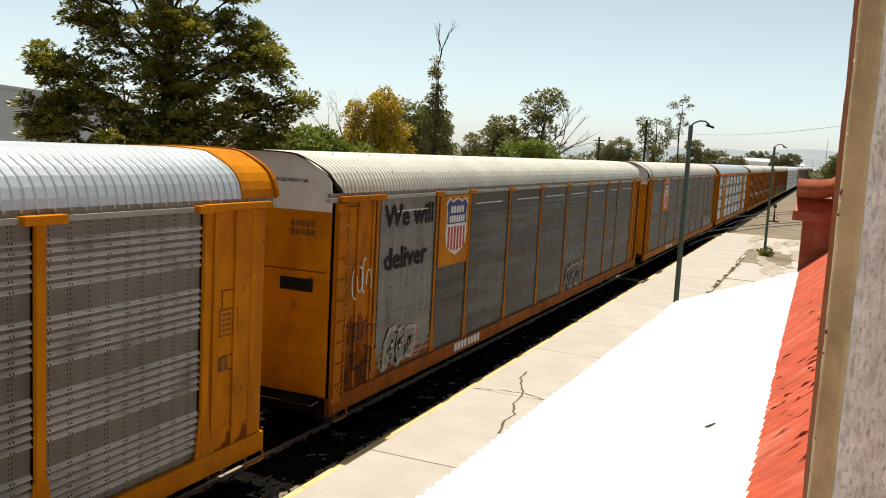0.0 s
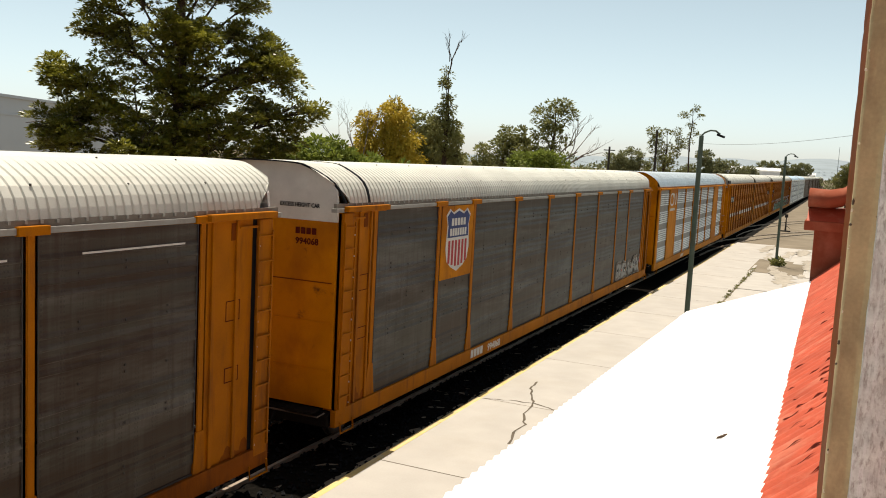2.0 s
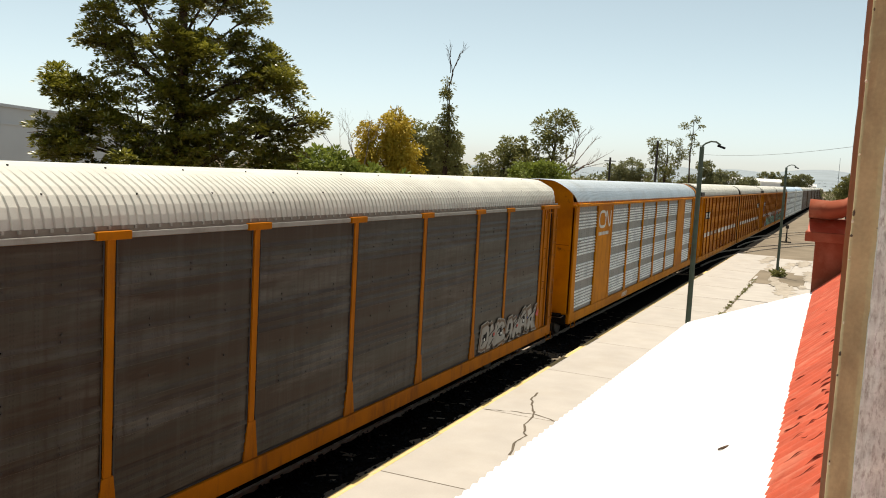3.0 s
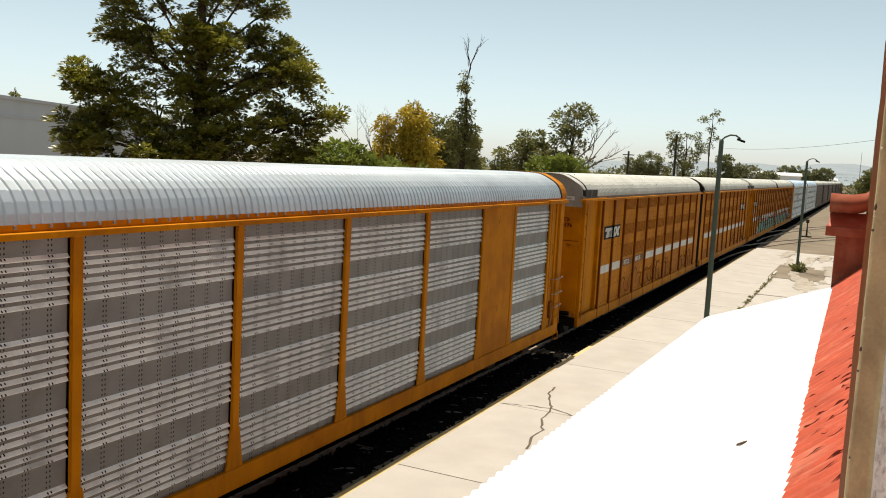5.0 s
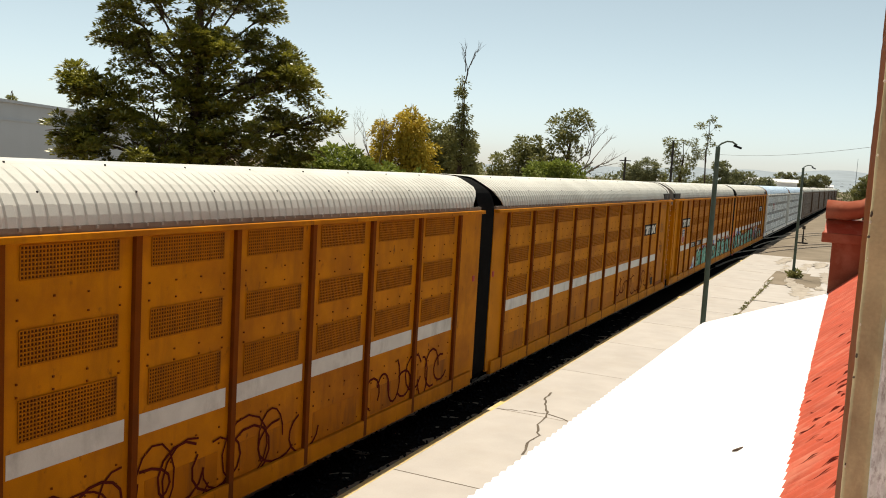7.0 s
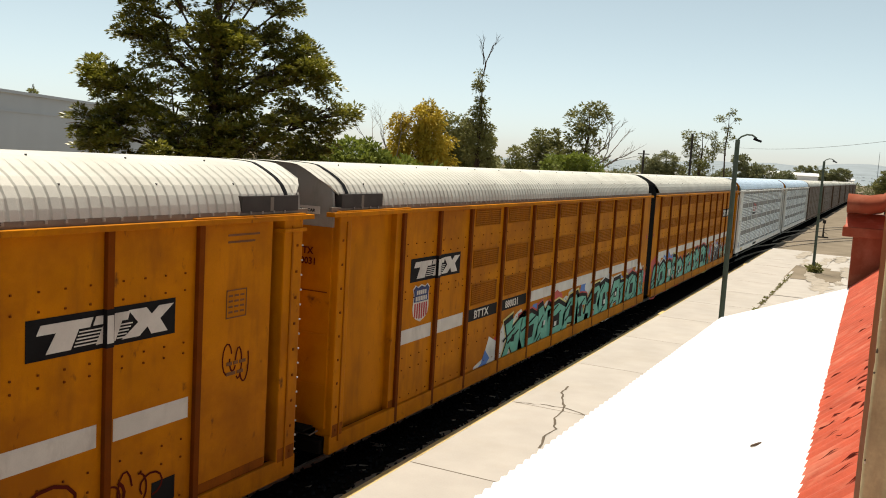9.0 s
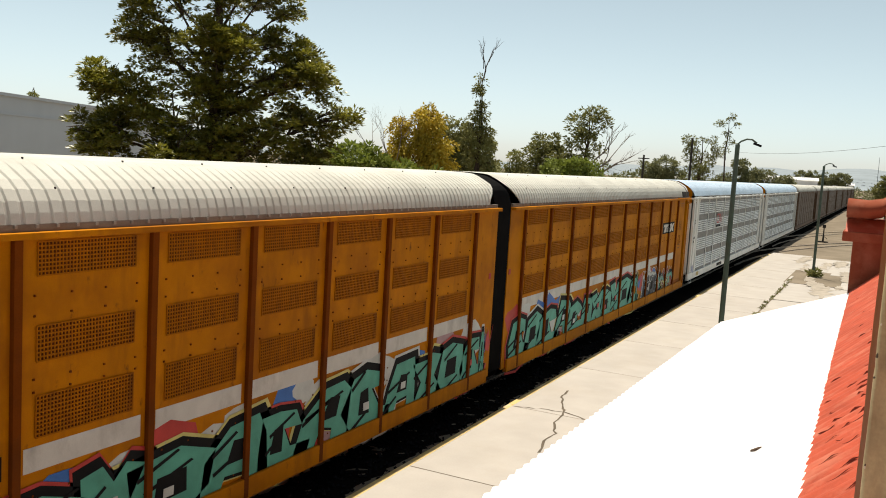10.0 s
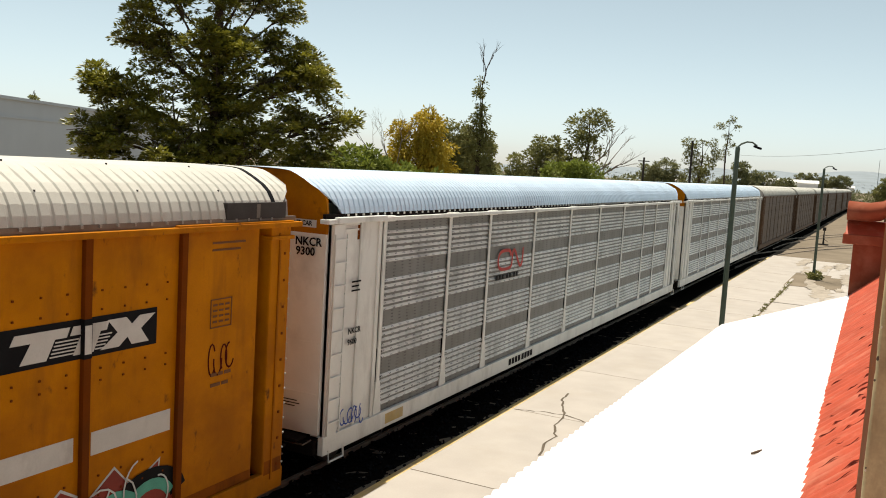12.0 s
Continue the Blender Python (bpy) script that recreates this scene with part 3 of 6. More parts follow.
def roof_mesh(length, y0, mat, pitch=0.38, amp=0.014, slant=0.55):
    """Pressed sheets with narrow grooves that fade out on the flat top; the lower corners are cut back at both ends."""
    sec = ROOF_SECTION + [(-x, z) for x, z in ROOF_SECTION[-2::-1]]
    rows = []
    n = int((length - 2 * y0) / pitch)
    def row(y, a):
        out = []
        for x, z in sec:
            deep = a * amp * min(1.0, max(0.2, (5.56 - z) / 0.14))
            cut = y0 + slant * min(1.0, max(0.0, (5.32 - z) / 0.42))
            out.append((x * (1 - deep * 0.62), min(max(y, cut), length - cut), z - deep * 0.7))
        rows.append(out)
    for i in range(n):
        for f, a in ((0.0, 0), (0.62, 0), (0.72, 1), (0.90, 1)):
            row(y0 + (i + f) * (length - 2 * y0) / n, a)
    row(length - y0, 0)
    return grid_mesh("roof", rows, mat)


def roof_hoop(name, y0, y1, mat, parent, label="", grow=1.006, lift=0.008, slant=0.0):
    """A band that lies over the roof from eave to eave; slant: how far its lower ends are drawn along."""
    sec = ROOF_SECTION + [(-x, z) for x, z in ROOF_SECTION[-2::-1]]
    lean = lambda z: slant * min(1.0, max(0.0, (5.55 - z) / 0.7))
    rows = [[(x * grow, y + lean(z), z + lift) for x, z in sec] for y in (y0, y1)]
    rows = [[(x * 0.985, y0 + lean(z), z - 0.02) for x, z in sec]] + rows + [[(x * 0.985, y1 + lean(z), z - 0.02) for x, z in sec]]
    return part(name, grid_mesh(name, rows, mat), None, parent, label)


def end_outline(w=1.5, z0=0.95, inset=0.02):
    sec = [(x - inset, z - inset) for x, z in ROOF_SECTION[2:]]
    return [(w, z0)] + [(w, 4.83)] + sec + [(-x, z) for x, z in sec[-2::-1]] + [(-w, 4.83), (-w, z0)]


def end_panel(z_low, z_high, y, thick=0.06):
    """The part of a car's end between two heights, following the roof's curve."""
    pts = [(x, min(max(z, z_low), z_high)) for x, z in end_outline()]
    if z_low > 3:
        pts = [(1.5, z_low)] + [p for p in end_outline() if p[1] > z_low] + [(-1.5, z_low)]
    bm = bmesh.new()
    a = [bm.verts.new((x, y, z)) for x, z in pts]
    b = [bm.verts.new((x, y + thick, z)) for x, z in pts]
    k = len(pts)
    bm.faces.new(a)
    bm.faces.new(b[::-1])
    for i in range(k):
        bm.faces.new((a[i], b[i], b[(i + 1) % k], a[(i + 1) % k]))
    bmesh.ops.recalc_face_normals(bm, faces=bm.faces[:])
    return bm


def louvre_panel(width, z0, z1, kind=0):
    """A pressed sheet: bands of shallow horizontal ridges between flat bands."""
    prof, z = [], z0
    h = z1 - z0
    prof.append((0.0, z0))
    bands = 4
    for b in range(bands):
        zb = z0 + h * b / bands
        flat = h / bands * (0.30 if kind else 0.36)
        prof += [(0.0, zb + flat * 0.5)]
        k = 6 if kind else 4
        step = (h / bands - flat) / k
        for i in range(k):
            q = zb + flat * 0.5 + i * step
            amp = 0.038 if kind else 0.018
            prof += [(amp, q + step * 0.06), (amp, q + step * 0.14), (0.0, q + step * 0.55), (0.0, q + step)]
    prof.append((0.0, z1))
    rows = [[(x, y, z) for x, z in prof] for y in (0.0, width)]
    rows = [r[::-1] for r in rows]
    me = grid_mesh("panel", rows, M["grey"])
    # ridge faces take the lit copy, so their brightness is painted
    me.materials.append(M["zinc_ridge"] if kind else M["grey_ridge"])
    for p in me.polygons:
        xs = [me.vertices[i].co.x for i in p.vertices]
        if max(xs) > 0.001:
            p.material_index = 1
    return me


def bogie(parent, y):
    t = part("truck", box(-1.05, 1.05, y - 0.2, y + 0.2, 0.45, 0.75, bevel=0.03), M["steel"], parent)
    for x in (-1.02, 1.02):
        bm = bmesh.new()
        for a, b, c, d in ((-1.25, 1.25, 0.62, 0.78), (-0.5, 0.5, 0.28, 0.42), (-1.2, -0.7, 0.38, 0.62), (0.7, 1.2, 0.38, 0.62), (-0.55, -0.35, 0.4, 0.65), (0.35, 0.55, 0.4, 0.65)):
            box(x - 0.09, x + 0.09, y + a, y + b, c, d, bm)
        part("side_frame", bm, M["steel"], t)
    def wheelset():
        bm = bmesh.new()
        tube([(-1.0, 0, 0), (1.0, 0, 0)], [0.08, 0.08], 10, bm)
        for s in (-1, 1):
            tube([(s * 0.80, 0, 0), (s * 0.79, 0, 0), (s * 0.70, 0, 0), (s * 0.69, 0, 0), (s * 0.66, 0, 0)], [0.36, 0.42, 0.42, 0.46, 0.46], 20, bm)
        return finish(bm, "wheelset", M["wheel"])
    me = shared("wheelset", wheelset)
    for dy in (-0.86, 0.86):
        part("wheelset", me, None, t, "worn steel wheels on an axle", at=pose(0, y + dy, 0.42))


def coupler(parent, y, s):
    part("coupler", tube([(0, y, 0.85), (0, y + s * 0.35, 0.85), (0, y + s * 0.45, 0.85), (0, y + s * 0.72, 0.85)], [0.09, 0.09, 0.17, 0.13], 8), M["steel"], parent)


def ladder(parent, y, z0, z1, mat, x=1.63, width=0.42):
    bm = bmesh.new()
    for dy in (0, width):
        box(x, x + 0.025, y + dy - 0.015, y + dy + 0.015, z0, z1, bm)
    z = z0 + 0.2
    while z < z1 - 0.05:
        box(x + 0.004, x + 0.03, y, y + width, z, z + 0.025, bm)
        z += 0.4
    part("ladder", bm, mat, parent)


def emblem(parent, y, z, w, h, x):
    """A heraldic shield: blue head with pale bars, red and white stripes below, white rim."""
    def outline(s):
        half = [(0.0, 0.5), (0.22, 0.44), (0.36, 0.50), (0.50, 0.40), (0.44, 0.25), (0.46, 0.05), (0.48, -0.12), (0.42, -0.32), (0.25, -0.42), (0.0, -0.5)]
        pts = half + [(-a, b) for a, b in half[-2:0:-1]]
        return [(y + a * w * s, z + b * h * s) for a, b in pts]
    e = part("emblem", plate(outline(1.0), 0.004, x=x), M["white"], parent, "blue, red and white shield emblem")
    full = outline(0.93)
    head = full[:6] + full[-5:]
    part("emblem_head", plate(head, 0.004, x=x + 0.005), M["shieldblue"], e)
    for zz, ww in ((0.29, 0.60), (0.13, 0.70)):
        k = 5 if zz > 0.2 else 7
        for i in range(k):
            a = y + w * ww * ((i + 0.12) / k - 0.5)
            b = y + w * ww * ((i + 0.86) / k - 0.5)
            part("emblem_bar", box(x + 0.009, x + 0.012, a, b, z + h * (zz - 0.058), z + h * (zz + 0.058)), M["white"], e)
    for i in range(6):
        c = (i - 2.5) / 6 * 0.82
        low = -0.5 + 0.08 + 0.30 * abs(c) ** 1.5
        box(x + 0.005, x + 0.008, y + w * (c - 0.040), y + w * (c + 0.040), z + h * low, z + h * -0.0, bm := bmesh.new())
        part("emblem_stripe", bm, M["red"], e)


LETTERS = (
    ([(0.0, 0.0), (0.10, 0.62), (0.34, 0.98), (0.78, 1.0), (0.92, 0.80), (1.02, 0.0), (0.72, 0.06), (0.66, 0.30), (0.36, 0.32), (0.30, 0.02)], [(0.40, 0.46), (0.48, 0.76), (0.66, 0.74), (0.66, 0.46)]),
    ([(0.04, 0.05), (0.0, 0.92), (0.55, 1.0), (0.98, 0.84), (1.0, 0.30), (0.72, 0.0), (0.4, 0.08)], [(0.30, 0.34), (0.32, 0.66), (0.66, 0.68), (0.68, 0.36)]),
    ([(0.08, 0.0), (-0.04, 0.40), (0.12, 0.86), (0.46, 1.0), (0.80, 0.88), (0.86, 0.66), (0.56, 0.60), (0.72, 0.36), (1.08, 0.30), (1.02, 0.05), (0.5, -0.04)], [(0.30, 0.32), (0.34, 0.66), (0.50, 0.70), (0.52, 0.30)]),
    ([(0.0, 0.0), (0.22, 0.55), (0.06, 0.95), (0.40, 1.0), (0.52, 0.74), (0.70, 1.02), (1.0, 0.96), (0.80, 0.50), (1.0, 0.04), (0.66, 0.0), (0.48, 0.28), (0.34, -0.02)], [(0.42, 0.44), (0.46, 0.60), (0.58, 0.60), (0.56, 0.42)]),
)


def graffiti(parent, y0, y1, z0, z1, fill, rng, x=1.556, back=None, lines=None, wide=1.0):
    """A row of spray-painted block figures: spattered ground, black rim, fill, counter and small accents."""
    g = part("graffiti", plate([(y0, z0), (y0 + 0.05, z0 - 0.04), (y0 + 0.4, z0)], 0.002, x=x), back or M["blackpaint"], parent, "spray-painted graffiti lettering")
    if back:
        n = max(3, int((y1 - y0) / 0.35))
        top = [(y0 + (y1 - y0) * i / n, z1 - (0.02 + 0.22 * rng.random()) * (z1 - z0) + (0.1 if i % 3 == 0 else 0)) for i in range(n, -1, -1)]
        part("graffiti_ground", plate([(y0, z0), (y1, z0)] + top, 0.002, x=x), back, g)
    y, k = y0 + 0.1, rng.randrange(4)
    while y < y1 - 0.3:
        h = (z1 - z0) * rng.uniform(0.82, 1.0)
        w = min(h * rng.uniform(1.0, 1.5) * wide, y1 - y)
        zb = z0 + rng.uniform(0, 0.04)
        lean = rng.uniform(-0.05, 0.22)
        out, hole = LETTERS[k % 4]
        k += rng.choice((1, 2, 3))
        put = lambda pts, grow: [(y + w * (0.5 + (a - 0.5) * grow + lean * (b - 0.5)), zb + h * (0.5 + (b - 0.5) * grow)) for a, b in pts]
        jig = [(a + rng.uniform(-0.10, 0.10), b + rng.uniform(-0.07, 0.07)) for a, b in out]
        part("graffiti_halo", plate(put(jig, 1.24), 0.002, x=x + 0.0012), rng.choice((M["lemon"], M["pale"], M["scarlet"])) if fill == M["teal"] else M["capgrey"], g)
        part("graffiti_rim", plate(put(jig, 1.15), 0.002, x=x + 0.003), lines or M["blackpaint"], g)
        part("graffiti_fill", plate(put(jig, 0.92), 0.002, x=x + 0.006), fill, g)
        part("graffiti_counter", plate(put(hole, 1.0), 0.002, x=x + 0.009), M["blackpaint"], g)
        for _ in range(2):
            a, b, c = rng.uniform(0.05, 0.3), rng.uniform(0.1, 0.8), rng.uniform(0.25, 0.6)
            part("graffiti_line", plate(put([(a, b), (a + c, b + 0.22), (a + c + 0.03, b + 0.19), (a + 0.02, b - 0.05)], 1.0), 0.002, x=x + 0.0105), M["blackpaint"], g)
        if rng.random() < 0.6:
            a, b = hole[0]
            part("graffiti_accent", plate(put([(a + 0.1, b + 0.04), (a + 0.1, b + 0.16), (a + 0.22, b + 0.16), (a + 0.22, b + 0.04)], 1.0), 0.002, x=x + 0.012), rng.choice((M["scarlet"], M["pale"])), g)
        if rng.random() < 0.7:
            q = rng.uniform(0.75, 1.0)
            part("graffiti_flame", plate([(y + w * 0.95, zb + h * 0.62), (y + w * 1.15, zb + h * q), (y + w * 1.22, zb + h * 0.7), (y + w * 1.34, zb + h * (q + 0.08)), (y + w * 1.2, zb + h * 0.5)], 0.002, x=x + 0.0015), rng.choice((M["scarlet"], M["cobalt"], M["scarlet"])), g)
        y += w * 0.78


def splashes(parent, y0, y1, count, rng):
    """Overlapping blots of spray paint behind the lettering."""
    for k in range(count):
        cy, cz, rr = y0 + (y1 - y0) * (k + 0.5) / count, rng.uniform(0.95, 1.95), rng.uniform(0.3, 0.6)
        pts = [(cy + rr * (0.7 + 0.5 * rng.random()) * math.cos(a * 0.571), max(0.56, cz + rr * 0.62 * (0.7 + 0.5 * rng.random()) * math.sin(a * 0.571))) for a in range(11)]
        part("paint_splash", plate(pts, 0.0015, x=1.5505 + 0.0018 * (k % 4)), M[("scarlet", "pale", "pink", "cobalt", "pale")[(k * 3) % 5]], parent)


def scrawl(parent, y0, z0, w, h, mat, rng, x=1.556, strokes=9, nib=0.014):
    """Thin hand-drawn paint loops."""
    for i in range(strokes):
        bm = bmesh.new()
        cy, cz = y0 + w * (i + 0.5) / strokes, z0 + h * rng.uniform(0.35, 0.6)
        ry, rz, a0 = w / strokes * rng.uniform(0.5, 0.9), h * rng.uniform(0.25, 0.5), rng.uniform(0, 6.28)
        span = rng.uniform(2.5, 5.5)
        pts = [(cy + ry * math.cos(a0 + span * k / 10), cz + rz * math.sin(a0 + span * k / 10)) for k in range(11)]
        rings = []
        for k, (a, b) in enumerate(pts):
            p, q = pts[max(k - 1, 0)], pts[min(k + 1, len(pts) - 1)]
            nrm = Vector((q[1] - p[1], p[0] - q[0])).normalized() * nib
            xs = x + 0.0004 * i
            rings.append([bm.verts.new((xs, a - nrm.x, b - nrm.y)), bm.verts.new((xs + 0.002, a - nrm.x, b - nrm.y)), bm.verts.new((xs + 0.002, a + nrm.x, b + nrm.y)), bm.verts.new((xs, a + nrm.x, b + nrm.y))])
        for u, v in zip(rings, rings[1:]):
            for k in range(3):
                bm.faces.new((u[k], u[k + 1], v[k + 1], v[k]))
        bmesh.ops.recalc_face_normals(bm, faces=bm.faces[:])
        part("paint_stroke", bm, mat, parent)


def car_base(label, length, roof_mat, body_mat, end_top, end_low, pitch=0.38, z_low=0.65, front=True, rear=True, eave=None, rail=None, sill=None):
    e = tagged(new("autorack_railcar"), label, "railcar", group="railcars of the train")
    part("roof", shared(("roof", length, roof_mat.name, pitch), lambda: roof_mesh(length, 0.04, roof_mat, pitch, 0.018)), None, e, "corrugated metal roof")
    if roof_mat == M["roof"]:
        bm = bmesh.new()
        y = 1.3
        while y < length - 0.6:
            for x, z in ((1.40, 5.23), (0.84, 5.54)):
                box(x - 0.010, x + 0.010, y, y + 0.018, z - 0.01, z + 0.018, bm)
            y += 1.5
        tagged(part("roof_bolts", bm, M["notch"], e), kind="stuff")
    bm = bmesh.new()
    y = 0.75
    while y < length - 0.7:
        box(1.545, 1.582, y, y + 0.035, 4.805, 4.845, bm)
        y += pitch * 1.5
    tagged(part("eave_edging", bm, M["capgrey"] if roof_mat != M["roof_blue"] else M["silver"], e), kind="stuff")
    for s in (-1, 1):
        part("eave_rail", box(s * 1.50, s * 1.56, 0.1, length - 0.1, 4.76, 4.85), eave or (M["eavegrey"] if roof_mat == M["roof"] else M["steel"]), e)
    for s in (-1, 1):
        part("top_rail", box(s * 1.48, s * (1.60 if rail else 1.668), 0.05, length - 0.05, 4.69, 4.765, bevel=0.008), rail or body_mat, e)
        part("side_sill", box(s * 1.50, s * 1.615, 0.25, length - 0.25, z_low, z_low + 0.33, bevel=0.015), sill or body_mat, e)
    part("far_side", box(-1.58, -1.53, 0.3, length - 0.3, z_low + 0.3, 4.7), body_mat, e)
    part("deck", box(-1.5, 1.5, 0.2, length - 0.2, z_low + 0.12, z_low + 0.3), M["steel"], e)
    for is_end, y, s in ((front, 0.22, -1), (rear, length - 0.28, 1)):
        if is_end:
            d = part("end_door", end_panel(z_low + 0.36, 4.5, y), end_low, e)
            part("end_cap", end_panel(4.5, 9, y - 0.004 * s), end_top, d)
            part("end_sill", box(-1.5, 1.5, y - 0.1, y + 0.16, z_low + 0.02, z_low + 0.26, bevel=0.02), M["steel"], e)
            if end_low in (M["orange"], M["orange_old"]):
                part("door_seam", box(-1.45, 1.45, y - 0.009 if s < 0 else y + 0.06, y if s < 0 else y + 0.069, 3.36, 3.38), M["rib"], d)
            for z in (1.7, 2.6):
                part("door_seam", box(-1.45, 1.45, y - 0.012 if s < 0 else y + 0.06, y if s < 0 else y + 0.072, z, z + 0.03), end_low, d)
    ends = ([2.6] if front else [0.3]) + ([length - 2.6] if rear else [])
    for y in ends:
        bogie(e, y)
    for is_end, y, s in ((front, 0.12, -1), (rear, length - 0.12, 1)):
        if is_end:
            part("uncoupling_lever", tube([(1.45, y, 0.95), (1.4, y + s * 0.16, 0.9), (0.3, y + s * 0.2, 0.92)], [0.016] * 3, 5), M["wheel"], e)
            part("air_hose", tube([(0.35, y, 0.8), (0.36, y + s * 0.2, 0.55), (0.33, y + s * 0.5, 0.42), (0.2, y + s * 0.7, 0.6)], [0.025] * 4, 6), M["black"], e)
            part("brake_platform", box(0.7, 1.35, min(y, y + s * 0.3), max(y, y + s * 0.3), 0.98, 1.02), M["steel"], e)
    if front:
        coupler(e, 0.2, -1)
    if rear:
        coupler(e, length - 0.2, 1)
    bm = bmesh.new()
    box(-0.35, 0.35, 0.3, length - 0.3, 0.55, 0.9, bm)
    for k in range(6):
        q = 4.5 + k * (length - 9) / 5.5
        box(-1.3, 1.3, q, q + 0.14, 0.62, 0.9, bm)
    part("centre_sill", bm, M["steel"], e)
    return e


def rack_car(label, posts, length=28.5, panel_mat=None, body=None, roof=None, end_top=None, end_low=None, solid=(), light=(), kind=0, cap=True, eave=None, pitch=0.145, z_low=0.65, plain_caps=False, rail=None, sill=None, post_mat=None, slim=0.085, ladders=(True, True)):
    """An enclosed car carrier: pressed panels between vertical posts, orange or silver frame."""
    body, panel_mat = body or M["orange"], panel_mat or M["grey"]
    e = car_base(label, length, roof or M["roof"], body, end_top or M["white"], end_low or body, eave=eave, pitch=pitch, z_low=z_low, rail=rail, sill=sill)
    post_mat = post_mat or body
    zp0, zp1 = z_low + 0.33, 4.68
    for i, (a, b) in enumerate(zip(posts, posts[1:])):
        if i in solid:
            part("side_plate", box(1.545, 1.585, a + 0.1, b - 0.1, zp0, zp1, bevel=0.008), body, e)
            continue
        w = b - a - 0.2
        pm = M["paleplate"] if i in light else panel_mat
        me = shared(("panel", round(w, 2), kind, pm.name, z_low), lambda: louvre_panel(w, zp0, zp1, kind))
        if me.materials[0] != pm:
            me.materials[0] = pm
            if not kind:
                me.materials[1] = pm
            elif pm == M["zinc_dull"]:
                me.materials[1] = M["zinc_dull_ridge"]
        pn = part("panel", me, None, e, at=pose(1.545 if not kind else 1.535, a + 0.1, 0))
        if not kind:
            part("bolting", shared(("bolts", round(w, 2)), lambda: bolt_mesh(w, zp0, zp1)), None, pn)
    post = shared(("post", post_mat.name, z_low, slim), lambda: finish(post_mesh(zp0 - 0.02, zp1 + 0.02, slim), "post", post_mat))
    for y in posts:
        part("post", post, None, e, at=pose(0, y, 0))
        if not plain_caps:
            part("post_cap", shared(("cap", post_mat.name, slim, "t"), lambda: finish(box(1.56, 1.70 if slim > 0.082 else 1.635, -3.6 * slim, 3.6 * slim, 4.675, 4.785, bevel=0.012), "post_cap", post_mat)), None, e, at=pose(0, y, 0))
    # the two end bays: flat plates, a black shade strip, a boxed corner post
    for a, b, flip in ((0.3, posts[0] - 0.1, 1), (posts[-1] + 0.1, length - 0.3, -1)):
        part("end_bay", box(1.50, 1.555, a, b, zp0, zp1), body, e)
        c = a if flip > 0 else b
        part("corner_post", box(1.30, 1.62 if ladders[flip < 0] else 1.568, min(c, c + flip * 0.34), max(c, c + flip * 0.34), z_low + 0.2, 4.68, bevel=0.02), body, e)
        for q in (0.55, 0.92):
            yy = c + flip * (b - a) * q
            part("stiffener", box(1.55, 1.59, yy - 0.035, yy + 0.035, zp0, zp1, bevel=0.008), body, e)
        if not plain_caps and ladders[flip < 0]:
            ladder(e, (c + 0.02) if flip > 0 else c - 0.38, 1.0, 4.5, body, x=1.625, width=0.36)
            wide = 0.03 if flip > 0 else 0.10
            # black strip painted on for the shaded gap beside the post
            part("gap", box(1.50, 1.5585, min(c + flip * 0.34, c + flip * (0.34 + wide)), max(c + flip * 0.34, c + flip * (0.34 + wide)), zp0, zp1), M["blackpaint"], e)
            # pale bolt heads down the stile, a latch bar and dark slot near the top
            bm = bmesh.new()
            for k in range(9):
                yy = c + flip * 0.365
                box(1.63, 1.645, yy - 0.012, yy + 0.012, 1.05 + 0.4 * k, 1.075 + 0.4 * k, bm)
            tagged(part("bolt_row", bm, M["pale"], e), kind="stuff")
            part("latch_bar", box(1.56, 1.60, min(c + flip * 0.36, c + flip * 0.8), max(c + flip * 0.36, c + flip * 0.8), 4.55, 4.585), body, e)
            part("latch_slot", box(1.55, 1.562, min(c + flip * 0.82, c + flip * 0.96), max(c + flip * 0.82, c + flip * 0.96), 4.38, 4.64), M["rib"], e)
        if body in (M["orange"], M["orange_old"]):
            rg = random.Random(int(length * 10 + a * 7))
            u0, u1, n = min(a, b) + 0.38, max(a, b) - 0.06, 22
            top = [(u1 + (u0 - u1) * i / n, zp0 + rg.uniform(0.08, 0.20) + 0.10 * math.sin(i * 0.7 + a)) for i in range(n + 1)]
            part("rust_patch", plate([(u0, zp0), (u1, zp0)] + top, 0.0012, x=1.5552), M["rustpaint"], e, "rust along the lower edge")
            for zz, hh in ((3.15, 0.30), (2.2, 0.22)):
                w0, w1 = sorted((c + flip * 0.72, c + flip * 1.05))
                bm = bmesh.new()
                for q in ((w0, w1, zz, zz + 0.014), (w0, w1, zz + hh, zz + hh + 0.014), (w0, w0 + 0.014, zz, zz + hh), (w1 - 0.014, w1, zz, zz + hh)):
                    box(1.557, 1.5605, *q, bm)
                part("stencil_frame", bm, M["ripped"], e)
        part("top_beam", box(1.60, 1.71, min(c, c + flip * 1.6), max(c, c + flip * 1.6), 4.70, 4.80, bevel=0.012), body, e)
        bm = tube([(1.66, c + flip * 0.05, 0.75), (1.68, c + flip * 0.05, 0.54), (1.68, c + flip * 0.5, 0.54), (1.66, c + flip * 0.5, 0.75)], [0.018] * 4, 6)
        part("stirrup_step", bm, body, e)
    return e


